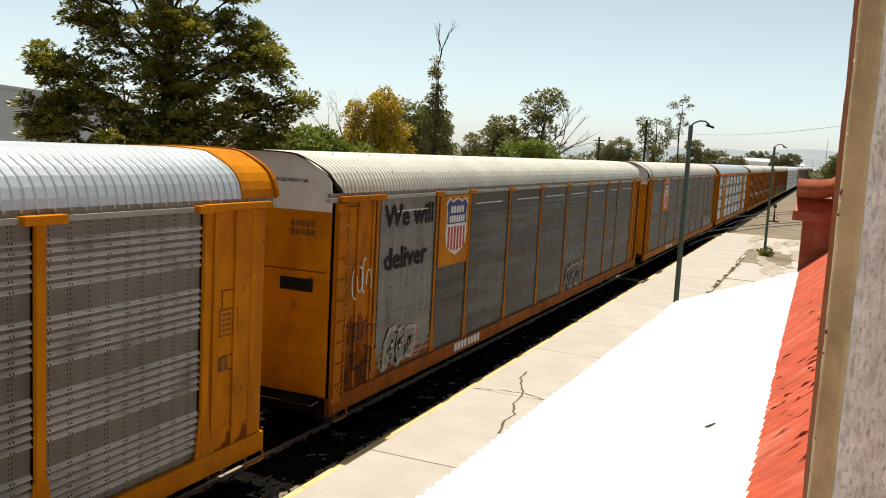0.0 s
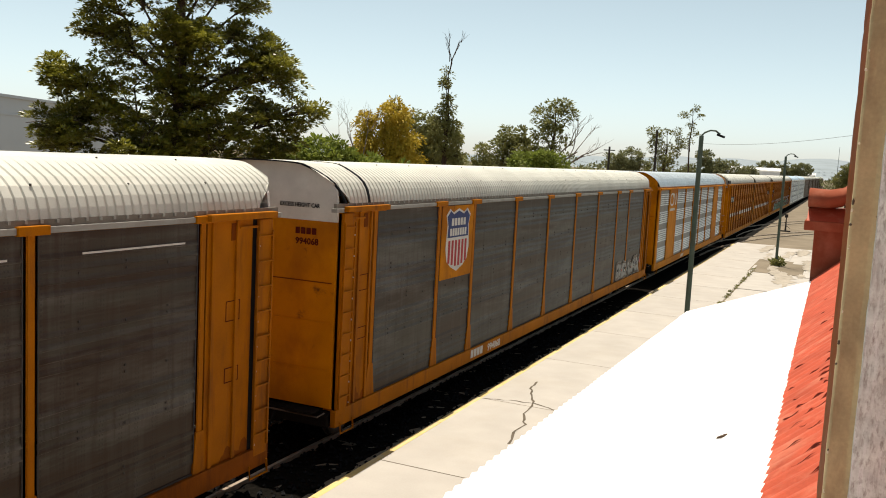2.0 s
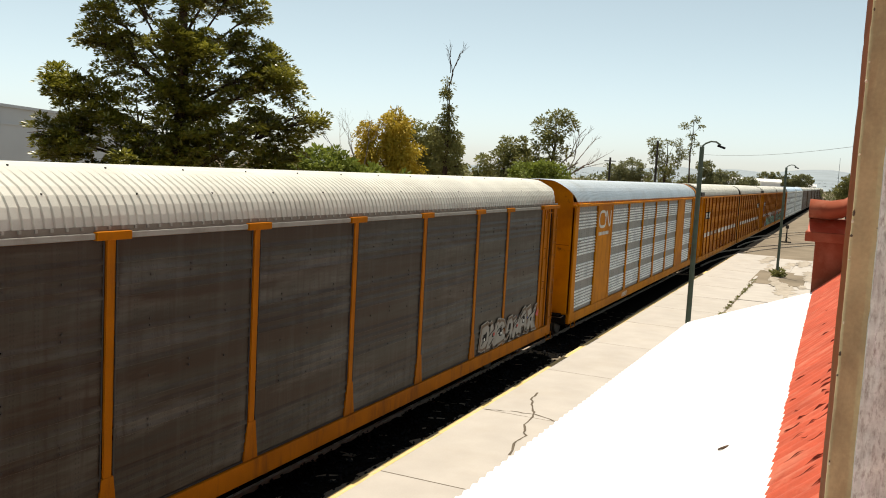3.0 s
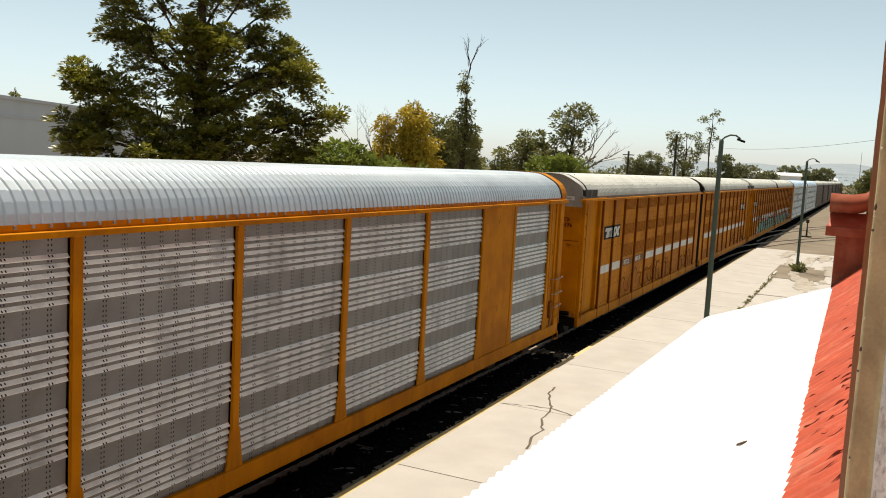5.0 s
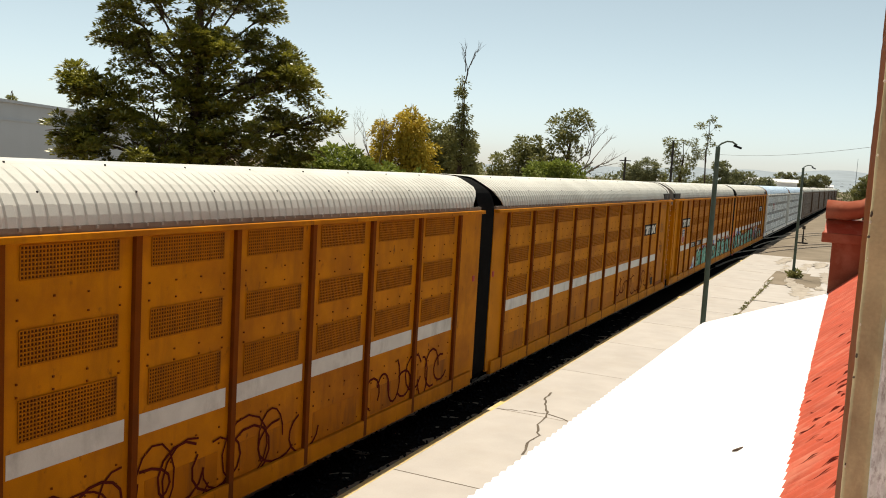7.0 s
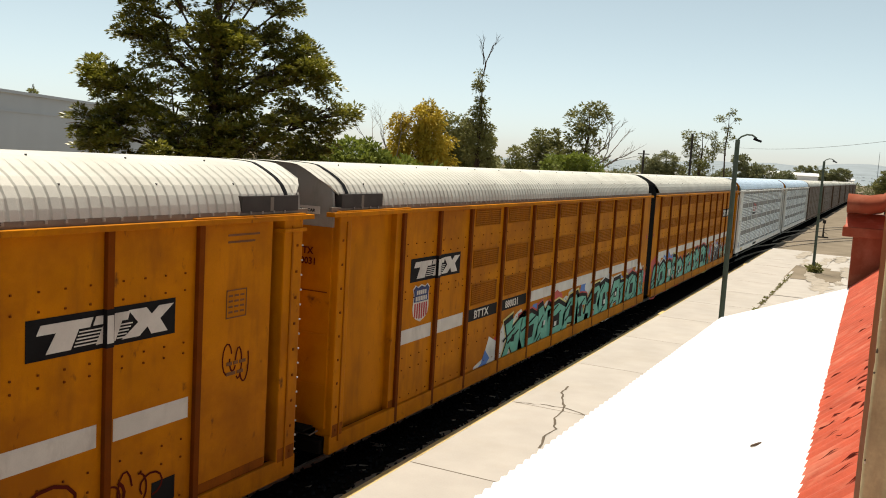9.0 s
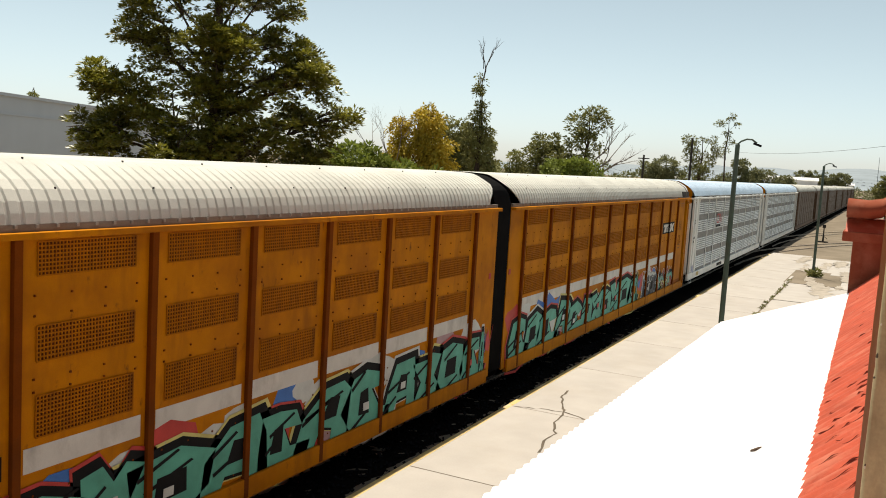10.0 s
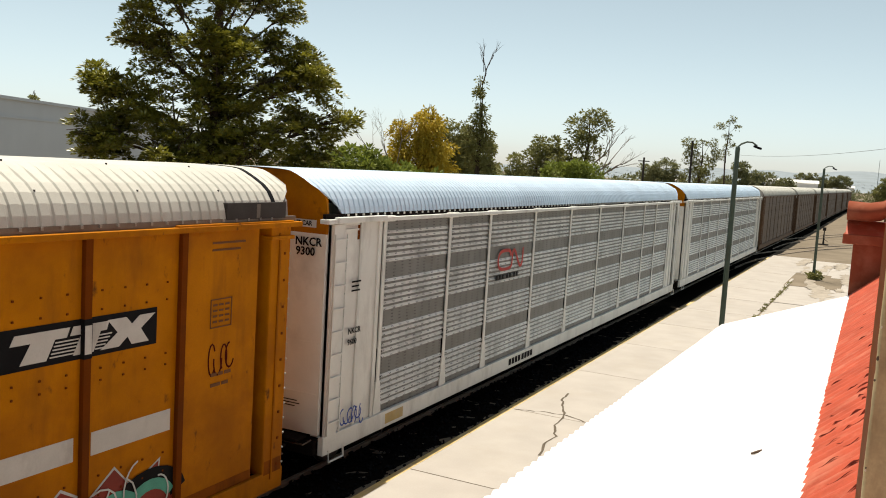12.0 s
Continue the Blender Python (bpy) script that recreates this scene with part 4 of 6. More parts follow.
def bolt_mesh(w, z0, z1):
    """Rusty bolt heads in rows, with a lap line at each third, on a pressed panel."""
    bm = bmesh.new()
    for i in range(3):
        for j in range(5):
            y, z = w * (0.22 + 0.28 * i), z0 + (z1 - z0) * (0.12 + 0.185 * j)
            for dz in ((0, 0.09) if (i + j) % 2 else (0,)):
                box(0.009, 0.022, y - 0.013, y + 0.013, z + dz, z + dz + 0.03, bm)
    box(0.009, 0.017, 0.0, 0.018, z0, z1, bm)
    box(0.009, 0.017, w - 0.018, w, z0, z1, bm)
    box(0.009, 0.02, 0.0, w, z0, z0 + 0.03, bm)
    return finish(bm, "bolting", M["notch"])


def post_mesh(z0, z1, half=0.085):
    """A side post: channel with rounded edges that widens at its foot."""
    bm = box(1.545, 1.60 if half > 0.082 else 1.572, -half, half, z0, z1)
    bmesh.ops.bevel(bm, geom=[ed for ed in bm.edges if abs(ed.verts[0].co.z - ed.verts[1].co.z) > 1], offset=0.015, segments=2, affect='EDGES')
    foot = plate([(-2.3 * half, z0), (2.3 * half, z0), (1.2 * half, z0 + 0.65), (-1.2 * half, z0 + 0.65)], 0.03, x=1.565 if half > 0.082 else 1.548)
    me = bpy.data.meshes.new("foot_tmp")
    foot.to_mesh(me)
    foot.free()
    bm.from_mesh(me)
    return bm


def grille_mesh(w, h, pitch=0.047, bar=0.0175):
    v, f = [], []
    def bx(y0, y1, z0, z1, x):
        k = len(v)
        v.extend([(0, y0, z0), (0, y1, z0), (0, y1, z1), (0, y0, z1), (x, y0, z0), (x, y1, z0), (x, y1, z1), (x, y0, z1)])
        f.extend([(k + 4, k + 5, k + 6, k + 7), (k, k + 4, k + 7, k + 3), (k + 1, k + 2, k + 6, k + 5), (k + 3, k + 7, k + 6, k + 2), (k, k + 1, k + 5, k + 4)])
    n = int(w / pitch)
    for i in range(n + 1):
        bx(i * w / n - bar / 2, i * w / n + bar / 2, 0, h, 0.010)
    n = int(h / pitch)
    for i in range(n + 1):
        bx(0, w, i * h / n - bar / 2, i * h / n + bar / 2, 0.012)
    me = bpy.data.meshes.new("grille")
    me.from_pydata(v, [], f)
    me.materials.append(M["orange_old"])
    return me


UNIT_A_RIBS = [2.58, 4.15, 5.72, 7.70, 9.69, 11.67, 13.65, 15.63, 17.62, 19.60, 21.58]
UNIT = 22.55


def articulated_unit(label, mirror, length=22.55, painted=False):
    """One half of a two-unit carrier: ribbed orange sides with three rows of mesh vents."""
    ribs = UNIT_A_RIBS if not mirror else [length - r for r in UNIT_A_RIBS[::-1]]
    e = car_base(label, length, M["roof"], M["orange"], M["capgrey"], M["orange"], pitch=0.18, z_low=0.5, front=not mirror, rear=mirror)
    bm = bmesh.new()
    box(1.50, 1.55, 0.02 if mirror else 2.58, length - (2.58 if mirror else 0.02), 0.6, 4.7, bm)
    part("side_sheet", bm, M["orange"], e)
    rib = shared("rib", lambda: finish(box(1.545, 1.62, -0.055, 0.055, 0.52, 4.69, bevel=0.012), "rib", M["rib"]))
    for y in ribs:
        part("rib", rib, None, e, at=pose(0, y, 0))
    vents = (4.27, 3.30, 2.42)
    for a, b in zip(ribs, ribs[1:]):
        if b - a < 1.8:
            continue
        for z, h in zip(vents, (0.38, 0.40, 0.48)):
            w = b - a - 0.56
            # thin sheet behind the mesh, its colour standing for the dark inside
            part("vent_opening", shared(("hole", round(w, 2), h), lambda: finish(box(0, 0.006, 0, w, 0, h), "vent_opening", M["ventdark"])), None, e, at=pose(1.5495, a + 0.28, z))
            part("vent_mesh", shared(("grille", round(w, 2), h), lambda: grille_mesh(w, h)), None, e, at=pose(1.556, a + 0.28, z))
    # weathered lower panels under the stripe
    for a, b in zip(ribs, ribs[1:]):
        if b - a > 1.8 and not painted:
            part("lower_panel", box(1.5492, 1.5535, a + 0.26, b - 0.26, 0.86, 1.38), M["orange_old"], e, "faded brownish lower panel")
    # bolts in rows
    bm = bmesh.new()
    rng = random.Random(5)
    for a, b in zip(ribs, ribs[1:]):
        for z in (4.05, 3.82, 3.1, 2.95, 1.75, 1.5, 0.95):
            for k in range(4):
                y = a + 0.25 + (b - a - 0.5) * k / 3
                box(1.55, 1.566, y - 0.012, y + 0.012, z - 0.012, z + 0.012, bm)
    tagged(part("rivets", bm, M["rib"], e), kind="stuff")
    # pale stripe, broken at the ribs
    for a, b in zip(ribs, ribs[1:]):
        y0, y1 = a + 0.13, b - 0.13
        first = (a == ribs[2] or a == ribs[3]) if not mirror else False
        if not first:
            part("stripe", box(1.55, 1.554, y0, y1, 2.03, 2.32), M["white"], e, "white painted stripe")
    # end bay: recess, corner column
    for flip in ((1,) if not mirror else (-1,)):
        c = 0.28 if flip > 0 else length - 0.28
        q = lambda d: c + flip * d
        lo = lambda a, b: (min(q(a), q(b)), max(q(a), q(b)))
        post_w, bay_at = (0.38, 2.05) if flip > 0 else (0.48, 0.70)
        # at the rear an added black sheet stands for the recess's shade
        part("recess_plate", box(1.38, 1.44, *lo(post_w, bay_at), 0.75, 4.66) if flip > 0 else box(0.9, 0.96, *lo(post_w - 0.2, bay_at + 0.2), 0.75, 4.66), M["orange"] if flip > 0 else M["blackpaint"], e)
        part("corner_post", box(1.28, 1.62, *lo(0.0, post_w), 0.78, 4.74, bevel=0.03), M["orange"], e)
        part("bay_plate", box(1.38, 1.56, *lo(bay_at, 2.3), 0.72, 4.70, bevel=0.012), M["orange"], e)
        part("rust_strip", box(1.558, 1.5635, *lo(bay_at + 0.02, 2.28), 0.73, 0.98), M["rustpaint"], e, "rusted lower edge")
        part("rust_strip", box(1.618, 1.6235, *lo(0.03, post_w - 0.03), 0.8, 1.02), M["rustpaint"], e)
        part("post_fold", box(1.615, 1.64, *lo(post_w * 0.55, post_w * 0.62), 0.7, 4.6), M["orange_old"], e)
        part("top_beam", box(1.52, 1.64, *lo(-0.04, 2.45), 4.70, 4.79, bevel=0.012), M["orange"], e)
        # dark box in place of a recess; its shade is in the colour
        part("roof_notch", box(1.36, 1.572, *lo(0.10, 1.45), 4.83, 5.07), M["notch"], e)
        part("notch_rib", box(1.55, 1.575, *lo(0.72, 0.80), 4.84, 5.05), M["eavegrey"], e)
        roof_hoop("roof_seam", q(0.30 if flip > 0 else 0.38), q(0.30 if flip > 0 else 0.38) + 0.08, M["blackpaint"], e, "black roof seam")
        bm = bmesh.new()
        for k in range(9):
            box(1.618, 1.632, q(post_w * 0.3) - 0.02, q(post_w * 0.3) + 0.02, 0.9 + 0.42 * k, 0.94 + 0.42 * k, bm)
        tagged(part("post_bolting", bm, M["rib"], e), kind="stuff")
        if flip < 0:
            bm = bmesh.new()
            for k in range(16):
                box(1.60, 1.632, q(0.0) - 0.02, q(0.0) + 0.006, 0.9 + 0.24 * k, 0.925 + 0.24 * k, bm)
            tagged(part("edge_bolting", bm, M["pale"], e), kind="stuff")
            part("corner_bracket", box(1.45, 1.66, *lo(-0.05, 0.52), 4.50, 4.56, bevel=0.01), M["orange"], e)
    return e


def sign_figure(parent, pts):
    part("sign_figure", plate(pts, 0.004, x=1.556), M["white"], parent)


def sign_block(e, y0, y1, z0, z1, x=1.556):
    """A black sign panel with three slanted white block figures crossed by fine lines."""
    w, h = y1 - y0, z1 - z0
    s = part("sign_panel", box(x - 0.004, x, y0, y1, z0, z1), M["blackpaint"], e, "black sign panel with white block figures")
    def fig(pts):
        sign_figure(s, [(y0 + w * a, z0 + h * b) for a, b in pts])
    fig([(0.085, 0.84), (0.405, 0.84), (0.385, 0.60), (0.315, 0.60), (0.265, 0.12), (0.115, 0.12), (0.175, 0.60), (0.060, 0.60)])
    fig([(0.425, 0.84), (0.655, 0.84), (0.640, 0.62), (0.600, 0.62), (0.555, 0.12), (0.425, 0.12), (0.475, 0.62), (0.405, 0.62)])
    fig([(0.645, 0.86), (0.775, 0.86), (0.815, 0.66), (0.870, 0.86), (0.985, 0.86), (0.880, 0.50), (0.940, 0.12), (0.815, 0.12), (0.785, 0.34), (0.725, 0.12), (0.600, 0.12), (0.715, 0.50)])
    bm = bmesh.new()
    for k in range(5):
        z = z0 + h * (0.16 + 0.085 * k)
        box(x - 0.0005, x + 0.003, y0 + w * (0.285 + 0.008 * k), y0 + w * (0.43 + 0.008 * k), z, z + h * 0.035, bm)
        box(x - 0.0005, x + 0.003, y0 + w * (0.565 + 0.006 * k), y0 + w * (0.62 + 0.014 * k), z, z + h * 0.035, bm)
    tagged(part("speed_line", bm, M["white"], s), kind="stuff")
    mid = (y0 + y1) / 2 + (0.01 if y0 < 8 else -0.01)
    part("sign_panel", box(1.552, 1.623, mid - 0.059, mid + 0.059, z0, z1), M["blackpaint"], e)
    part("sign_figure", box(1.6235, 1.626, mid - 0.05, mid + 0.05, z0 + h * 0.12, z0 + h * 0.84), M["white"], s)


def ribbon_mark(e, y0, z0, w, h, mat, x, thick=0.16):
    """A flowing ribbon mark of even width, drawn as one mitred strip through rounded bends."""
    keys = [(0.50, 0.66), (0.47, 0.92), (0.38, 0.97), (0.18, 0.97), (0.06, 0.84), (0.02, 0.5), (0.06, 0.16), (0.18, 0.03), (0.44, 0.03), (0.54, 0.12), (0.56, 0.4), (0.56, 0.8), (0.60, 0.95), (0.66, 0.9), (0.84, 0.14), (0.90, 0.04), (0.96, 0.14), (0.98, 0.5), (0.98, 1.0)]
    pts = [Vector((y0 + a * w, z0 + b * h)) for a, b in keys]
    for _ in range(2):
        pts = [pts[0]] + [q for a, b in zip(pts, pts[1:]) for q in (a.lerp(b, 0.25), a.lerp(b, 0.75))] + [pts[-1]]
    bm = bmesh.new()
    rings = []
    for k, p in enumerate(pts):
        d = (pts[min(k + 1, len(pts) - 1)] - pts[max(k - 1, 0)]).normalized()
        n = Vector((-d.y, d.x)) * thick * h * 0.5
        rings.append([bm.verts.new((xx, (p + sd * n).x, (p + sd * n).y)) for xx, sd in ((x, -1), (x + 0.004, -1), (x + 0.004, 1), (x, 1))])
    for u, v in zip(rings, rings[1:]):
        for k in range(3):
            bm.faces.new((u[k], v[k], v[k + 1], u[k + 1]))
    part("ribbon_mark", bm, mat, e)


def notice(e, y, z, w, h, mat, x=1.56):
    bm = bmesh.new()
    t = 0.018
    box(x, x + 0.004, y, y + w, z, z + t, bm)
    box(x, x + 0.004, y, y + w, z + h - t, z + h, bm)
    box(x, x + 0.004, y, y + t, z, z + h, bm)
    box(x, x + 0.004, y + w - t, y + w, z, z + h, bm)
    for k in range(4):
        zz = z + h * (0.18 + 0.19 * k)
        for c in range(3):
            box(x, x + 0.003, y + w * (0.12 + 0.28 * c), y + w * (0.12 + 0.28 * c + 0.2), zz, zz + h * 0.07, bm)
    part("notice", bm, mat, e)


CARS = []      # (thing, distance of its front end behind the first full car)
RN = random.Random(21)

c = rack_car("orange car carrier with bright galvanised side panels and an orange-ended roof", [1.9, 4.85, 6.85, 9.8, 12.8, 15.75, 18.7, 20.8, 23.8, 26.75], panel_mat=M["zinc_dull"], roof=M["roof_zinc"], kind=1, ladders=(True, False), pitch=0.155, eave=M["eavegrey"], rail=M["capgrey"])
roof_hoop("roof_end_band", 27.58, 28.46, M["orange"], c, "orange roof end", 1.012, 0.014)
roof_hoop("roof_end_flange", 28.40, 28.49, M["orange_old"], c, "", 1.04, 0.035)
notice(c, 27.1, 2.75, 0.45, 0.42, M["brownstain"])
notice(c, 27.1, 2.2, 0.2, 0.22, M["brownstain"])
CARS.append((c, -30.08))

c = rack_car("orange car carrier with dull grey panels, slogan lettering, shield and graffiti", [1.98, 4.88, 6.88, 9.87, 12.83, 15.78, 18.75, 21.69, 23.68, 26.6], panel_mat=M["grey"], light=(0,), rail=M["capgrey"], slim=0.06, sill=M["rustpaint"], body=M["orange_old"], end_low=M["orange"])
roof_hoop("roof_rim", 0.0, 0.07, M["blackpaint"], c, "black roof rim", 1.004, 0.006, 0.42)
lettering("lettering", "We will", 0.64, M["blackpaint"], c, 2.28, 4.1, 1.565, 1.18, label="black painted slogan")
lettering("lettering", "deliver", 0.64, M["blackpaint"], c, 2.3, 3.2, 1.565, 1.18, label="black painted slogan")
part("emblem_plate", box(1.565, 1.58, 5.0, 6.76, 2.98, 4.67), M["orange"], c)
emblem(c, 6.0, 3.91, 1.36, 1.42, 1.582)
label = part("height_label", box(0.26, 1.12, 0.203, 0.211, 4.99, 5.11), M["white"], c, "white height notice")
lettering("label_text", "EXCESS HEIGHT CAR", 0.085, M["blackpaint"], label, 0.200, 5.02, 0.28, 0.92, face_end=True)
for zz in (4.20, 4.04):
    bm = bmesh.new()
    for k in range(5):
        box(0.66 + 0.11 * k, 0.74 + 0.11 * k, 0.212, 0.218, zz, zz + 0.11, bm)
    part("end_mark", bm, M["brownstain"], c)
part("end_patch", box(0.46, 1.18, 0.203, 0.214, 2.98, 3.22), M["blackpaint"], c, "black painted patch")
scrawl(c, 2.3, 1.05, 1.9, 0.95, M["capgrey"], RN, 1.575, 6)
graffiti(c, 2.4, 4.1, 1.15, 1.85, M["paleplate"], RN, 1.568, lines=M["capgrey"], wide=0.8)
graffiti(c, 16.0, 18.4, 1.05, 1.85, M["grey"], RN, 1.575, lines=M["paleplate"], wide=0.8)
for a, b in zip((1.98, 6.88, 9.87, 12.83, 15.78, 18.75, 21.69, 23.68), (4.88, 9.87, 12.83, 15.78, 18.75, 21.69, 23.68, 26.6)):
    w0, w1 = a + 0.25 + 0.5 * RN.random(), b - 0.25 - 0.6 * RN.random()
    # sun glints along the panel tops, put in as white painted strips
    part("reflective_strip", box(1.56, 1.566, w0, w1, 4.40, 4.425), M["white"], c)
scrawl(c, 1.0, 2.8, 0.7, 0.7, M["pale"], RN, 1.6, 4)
for zz in (1.85, 1.35, 1.0):
    scrawl(c, 0.72, zz, 1.1, 0.5, M["blackpaint"], RN, 1.6, 6)
part("rust_patch", plate([(0.66, 1.0), (1.9, 1.0), (1.9, 1.7), (1.6, 1.5), (1.3, 1.95), (1.0, 1.6), (0.8, 1.9), (0.66, 1.6)], 0.002, x=1.557), M["rib"], c, "rusted lower corner")
part("rust_patch", plate([(0.65, 1.0), (1.93, 1.0), (1.93, 2.3), (1.75, 2.55), (1.6, 2.2), (1.4, 2.5), (1.2, 2.1), (1.0, 2.45), (0.8, 2.2), (0.65, 2.6)], 0.0012, x=1.5555), M["rustpaint"], c)
part("rust_patch", plate([(2.12, 1.0), (4.74, 1.0), (4.74, 1.5), (4.5, 1.22), (4.1, 1.35), (3.6, 1.18), (3.2, 1.3), (2.8, 1.2), (2.4, 1.45), (2.12, 1.3)], 0.002, x=1.549), M["rustpaint"], c)
bars("mark_bars", c, M["white"], 6.2, 0.74, (0.16, 0.16, 0.16, 0.16, 0.0, 0.16, 0.16, 0.16, 0.16), 0.2, 0.05)
CARS.append((c, 0.0))

c = rack_car("orange car carrier with dark grey panels and a large shield emblem", [1.58, 4.57, 6.63, 9.72, 12.71, 15.76, 18.75, 21.82, 23.98, 26.98], panel_mat=M["grey"], rail=M["capgrey"], slim=0.08, body=M["orange_old"], end_low=M["orange"])
roof_hoop("roof_seam", 1.25, 1.33, M["blackpaint"], c, "black roof seam")
roof_hoop("roof_rim", 0.0, 0.05, M["blackpaint"], c, "black roof rim", 1.004, 0.006, 0.42)
lettering("label_text", "EXCESS HEIGHT CAR", 0.11, M["blackpaint"], c, 0.21, 4.74, 0.25, 0.85, face_end=True)
lettering("end_number", "994068", 0.17, M["ripped"], c, 0.213, 4.05, 0.62, face_end=True)
bm = bmesh.new()
for k in range(4):
    box(0.62 + 0.12 * k, 0.71 + 0.12 * k, 0.208, 0.216, 4.24, 4.36, bm)
part("end_mark", bm, M["ripped"], c)
part("emblem_plate", box(1.565, 1.58, 4.68, 6.52, 2.95, 4.67), M["orange"], c)
emblem(c, 5.6, 3.85, 1.42, 1.5, 1.582)
bars("mark_bars", c, M["white"], 6.75, 0.74, (0.16, 0.16, 0.16, 0.16), 0.2, 0.05)
lettering("number", "994068", 0.26, M["white"], c, 7.9, 0.73, 1.62, 1.2)
graffiti(c, 22.2, 26.8, 1.05, 1.75, M["capgrey"], RN, 1.575, lines=M["brownpanel"])
CARS.append((c, 30.1))

c = rack_car("orange car carrier with shiny ridged panels and a white ribbon mark", [0.7, 3.4, 5.6, 8.57, 11.53, 14.52, 17.7, 20.74, 22.8, 25.68], length=27.15, panel_mat=M["zinc"], roof=M["roof_zinc"], solid=(1, 7), kind=1, eave=M["orange"], pitch=0.155, plain_caps=True, end_top=M["orange"])
ribbon_mark(c, 3.55, 3.85, 1.8, 0.62, M["white"], 1.59)
bars("address_bars", c, M["white"], 3.6, 3.55, (0.15, 0.15, 0.15, 0.05, 0.13, 0.13, 0.05, 0.13, 0.13), 0.13, 0.05, 1.59)
lettering("number", "690937", 0.26, M["white"], c, 8.1, 0.72, 1.62, 1.2)
ladder(c, 26.25, 1.0, 2.5, M["orange"], x=1.66, width=0.5)
for zz in (1.55, 1.95, 2.4):
    part("grab_iron", tube([(1.57, 26.2, zz), (1.70, 26.22, zz), (1.70, 26.84, zz + 0.04), (1.57, 26.86, zz + 0.04)], [0.014] * 4, 6), M["capgrey"], c)
part("bracket", box(1.56, 1.66, 25.95, 26.12, 1.25, 1.75, bevel=0.02), M["rustpaint"], c)
part("latch_rod", tube([(1.62, 26.0, 0.95), (1.66, 26.03, 1.3), (1.62, 25.98, 1.6)], [0.02] * 3, 6), M["wheel"], c)
roof_hoop("roof_end_band", 26.68, 27.12, M["orange"], c, "orange roof end", 1.012, 0.014)
roof_hoop("roof_end_seam", 26.62, 26.68, M["notch"], c, "", 1.014, 0.016)
CARS.append((c, 60.2))

for u0, n, painted in ((89.0, "880176", False), (135.73, "880031", True)):
    a = articulated_unit("orange ribbed car carrier front unit, mesh vents, white stripe" + (", teal graffiti" if painted else ""), False, UNIT + 0.35, painted)
    sign_block(a, 3.0, 5.28, 3.26, 3.74)
    part("mark_plate", box(1.5505, 1.556, 5.9, 7.55, 2.04, 2.32), M["blackpaint"] if painted else M["brownstain"], a)
    lettering("mark", "BTTX", 0.26, M["white"], a, 6.2, 2.09, 1.558, 1.3)
    part("mark_plate", box(1.5505, 1.556, 7.9, 9.55, 2.04, 2.32), M["blackpaint"] if painted else M["brownstain"], a)
    lettering("number", n, 0.26, M["white"], a, 8.1, 2.09, 1.558, 1.15)
    b = articulated_unit("orange ribbed car carrier rear unit, mesh vents, white stripe" + (", teal graffiti" if painted else ""), True, UNIT, painted)
    sign_block(b, UNIT - 5.28, UNIT - 3.0, 3.26, 3.74)
    notice(b, 20.55, 3.3, 0.45, 0.42, M["brownstain"], 1.563)
    scrawl(b, 20.55, 2.55 if painted else 2.35, 0.5, 0.6, M["ripped"], RN, 1.562, 4)
    bars("small_print", b, M["brownstain"], 20.55, 4.5, (0.7,), 0.03, 0.03, 1.563)
    bars("small_print", b, M["brownstain"], 20.55, 4.4, (0.6,), 0.03, 0.03, 1.563)
    bars("small_print", b, M["brownstain"], 20.6, 2.6, (0.12, 0.1, 0.14), 0.05, 0.03, 1.563)
    bars("small_print", b, M["brownstain"], 20.6, 2.45, (0.2, 0.14), 0.05, 0.03, 1.563)
    # black bellows between the two units
    e = part("bellows", box(-1.46, 1.46, 22.86, 23.72, 0.7, 4.8), M["black"], a, "black rubber bellows between the units")
    sec = ROOF_SECTION + [(-x, z) for x, z in ROOF_SECTION[-2::-1]]
    for k in range(7):
        y = 22.84 + 0.122 * k
        part("bellows_fold", grid_mesh("bellows_fold", [[(x * s, yy, z * (s * 0.12 + 0.88) - 0.04) for x, z in [(1.55, 0.7)] + sec + [(-1.55, 0.7)]] for yy, s in ((y, 0.94), (y + 0.06, 1.0), (y + 0.12, 0.94))], M["black"]), None, e)
    if painted:
        emblem(a, 3.5, 2.8, 0.72, 0.78, 1.556)
        part("paint_splash", plate([(6.2, 0.62), (7.0, 0.6), (8.0, 0.62), (8.6, 1.2), (8.1, 1.75), (7.7, 1.3), (7.2, 1.5), (6.9, 1.0), (6.4, 0.9)], 0.002, x=1.552), M["pale"], a)
        part("paint_splash", plate([(6.3, 0.7), (6.8, 0.66), (7.3, 0.95), (7.0, 1.2), (6.8, 0.9)], 0.002, x=1.5545), M["cobalt"], a)
        graffiti(a, 7.8, 22.5, 0.62, 1.92, M["teal"], RN, x=1.560)
        graffiti(b, 0.2, 13.6, 0.62, 1.92, M["teal"], RN, x=1.560)
        splashes(a, 7.6, 22.3, 34, RN)
        splashes(b, 0.4, 13.6, 30, RN)
        part("paint_splash", plate([(2.0, 1.5), (4.9, 1.5), (4.9, 1.9), (4.4, 2.1), (3.9, 1.95), (3.3, 2.25), (2.9, 2.0), (2.4, 2.15)], 0.002, x=1.5555), M["cobalt"], b)
        splashes(b, 14.0, 16.8, 8, RN)
        graffiti(b, 14.2, 17.0, 0.65, 1.78, M["navy"], RN, lines=M["pale"], wide=0.62, x=1.558)
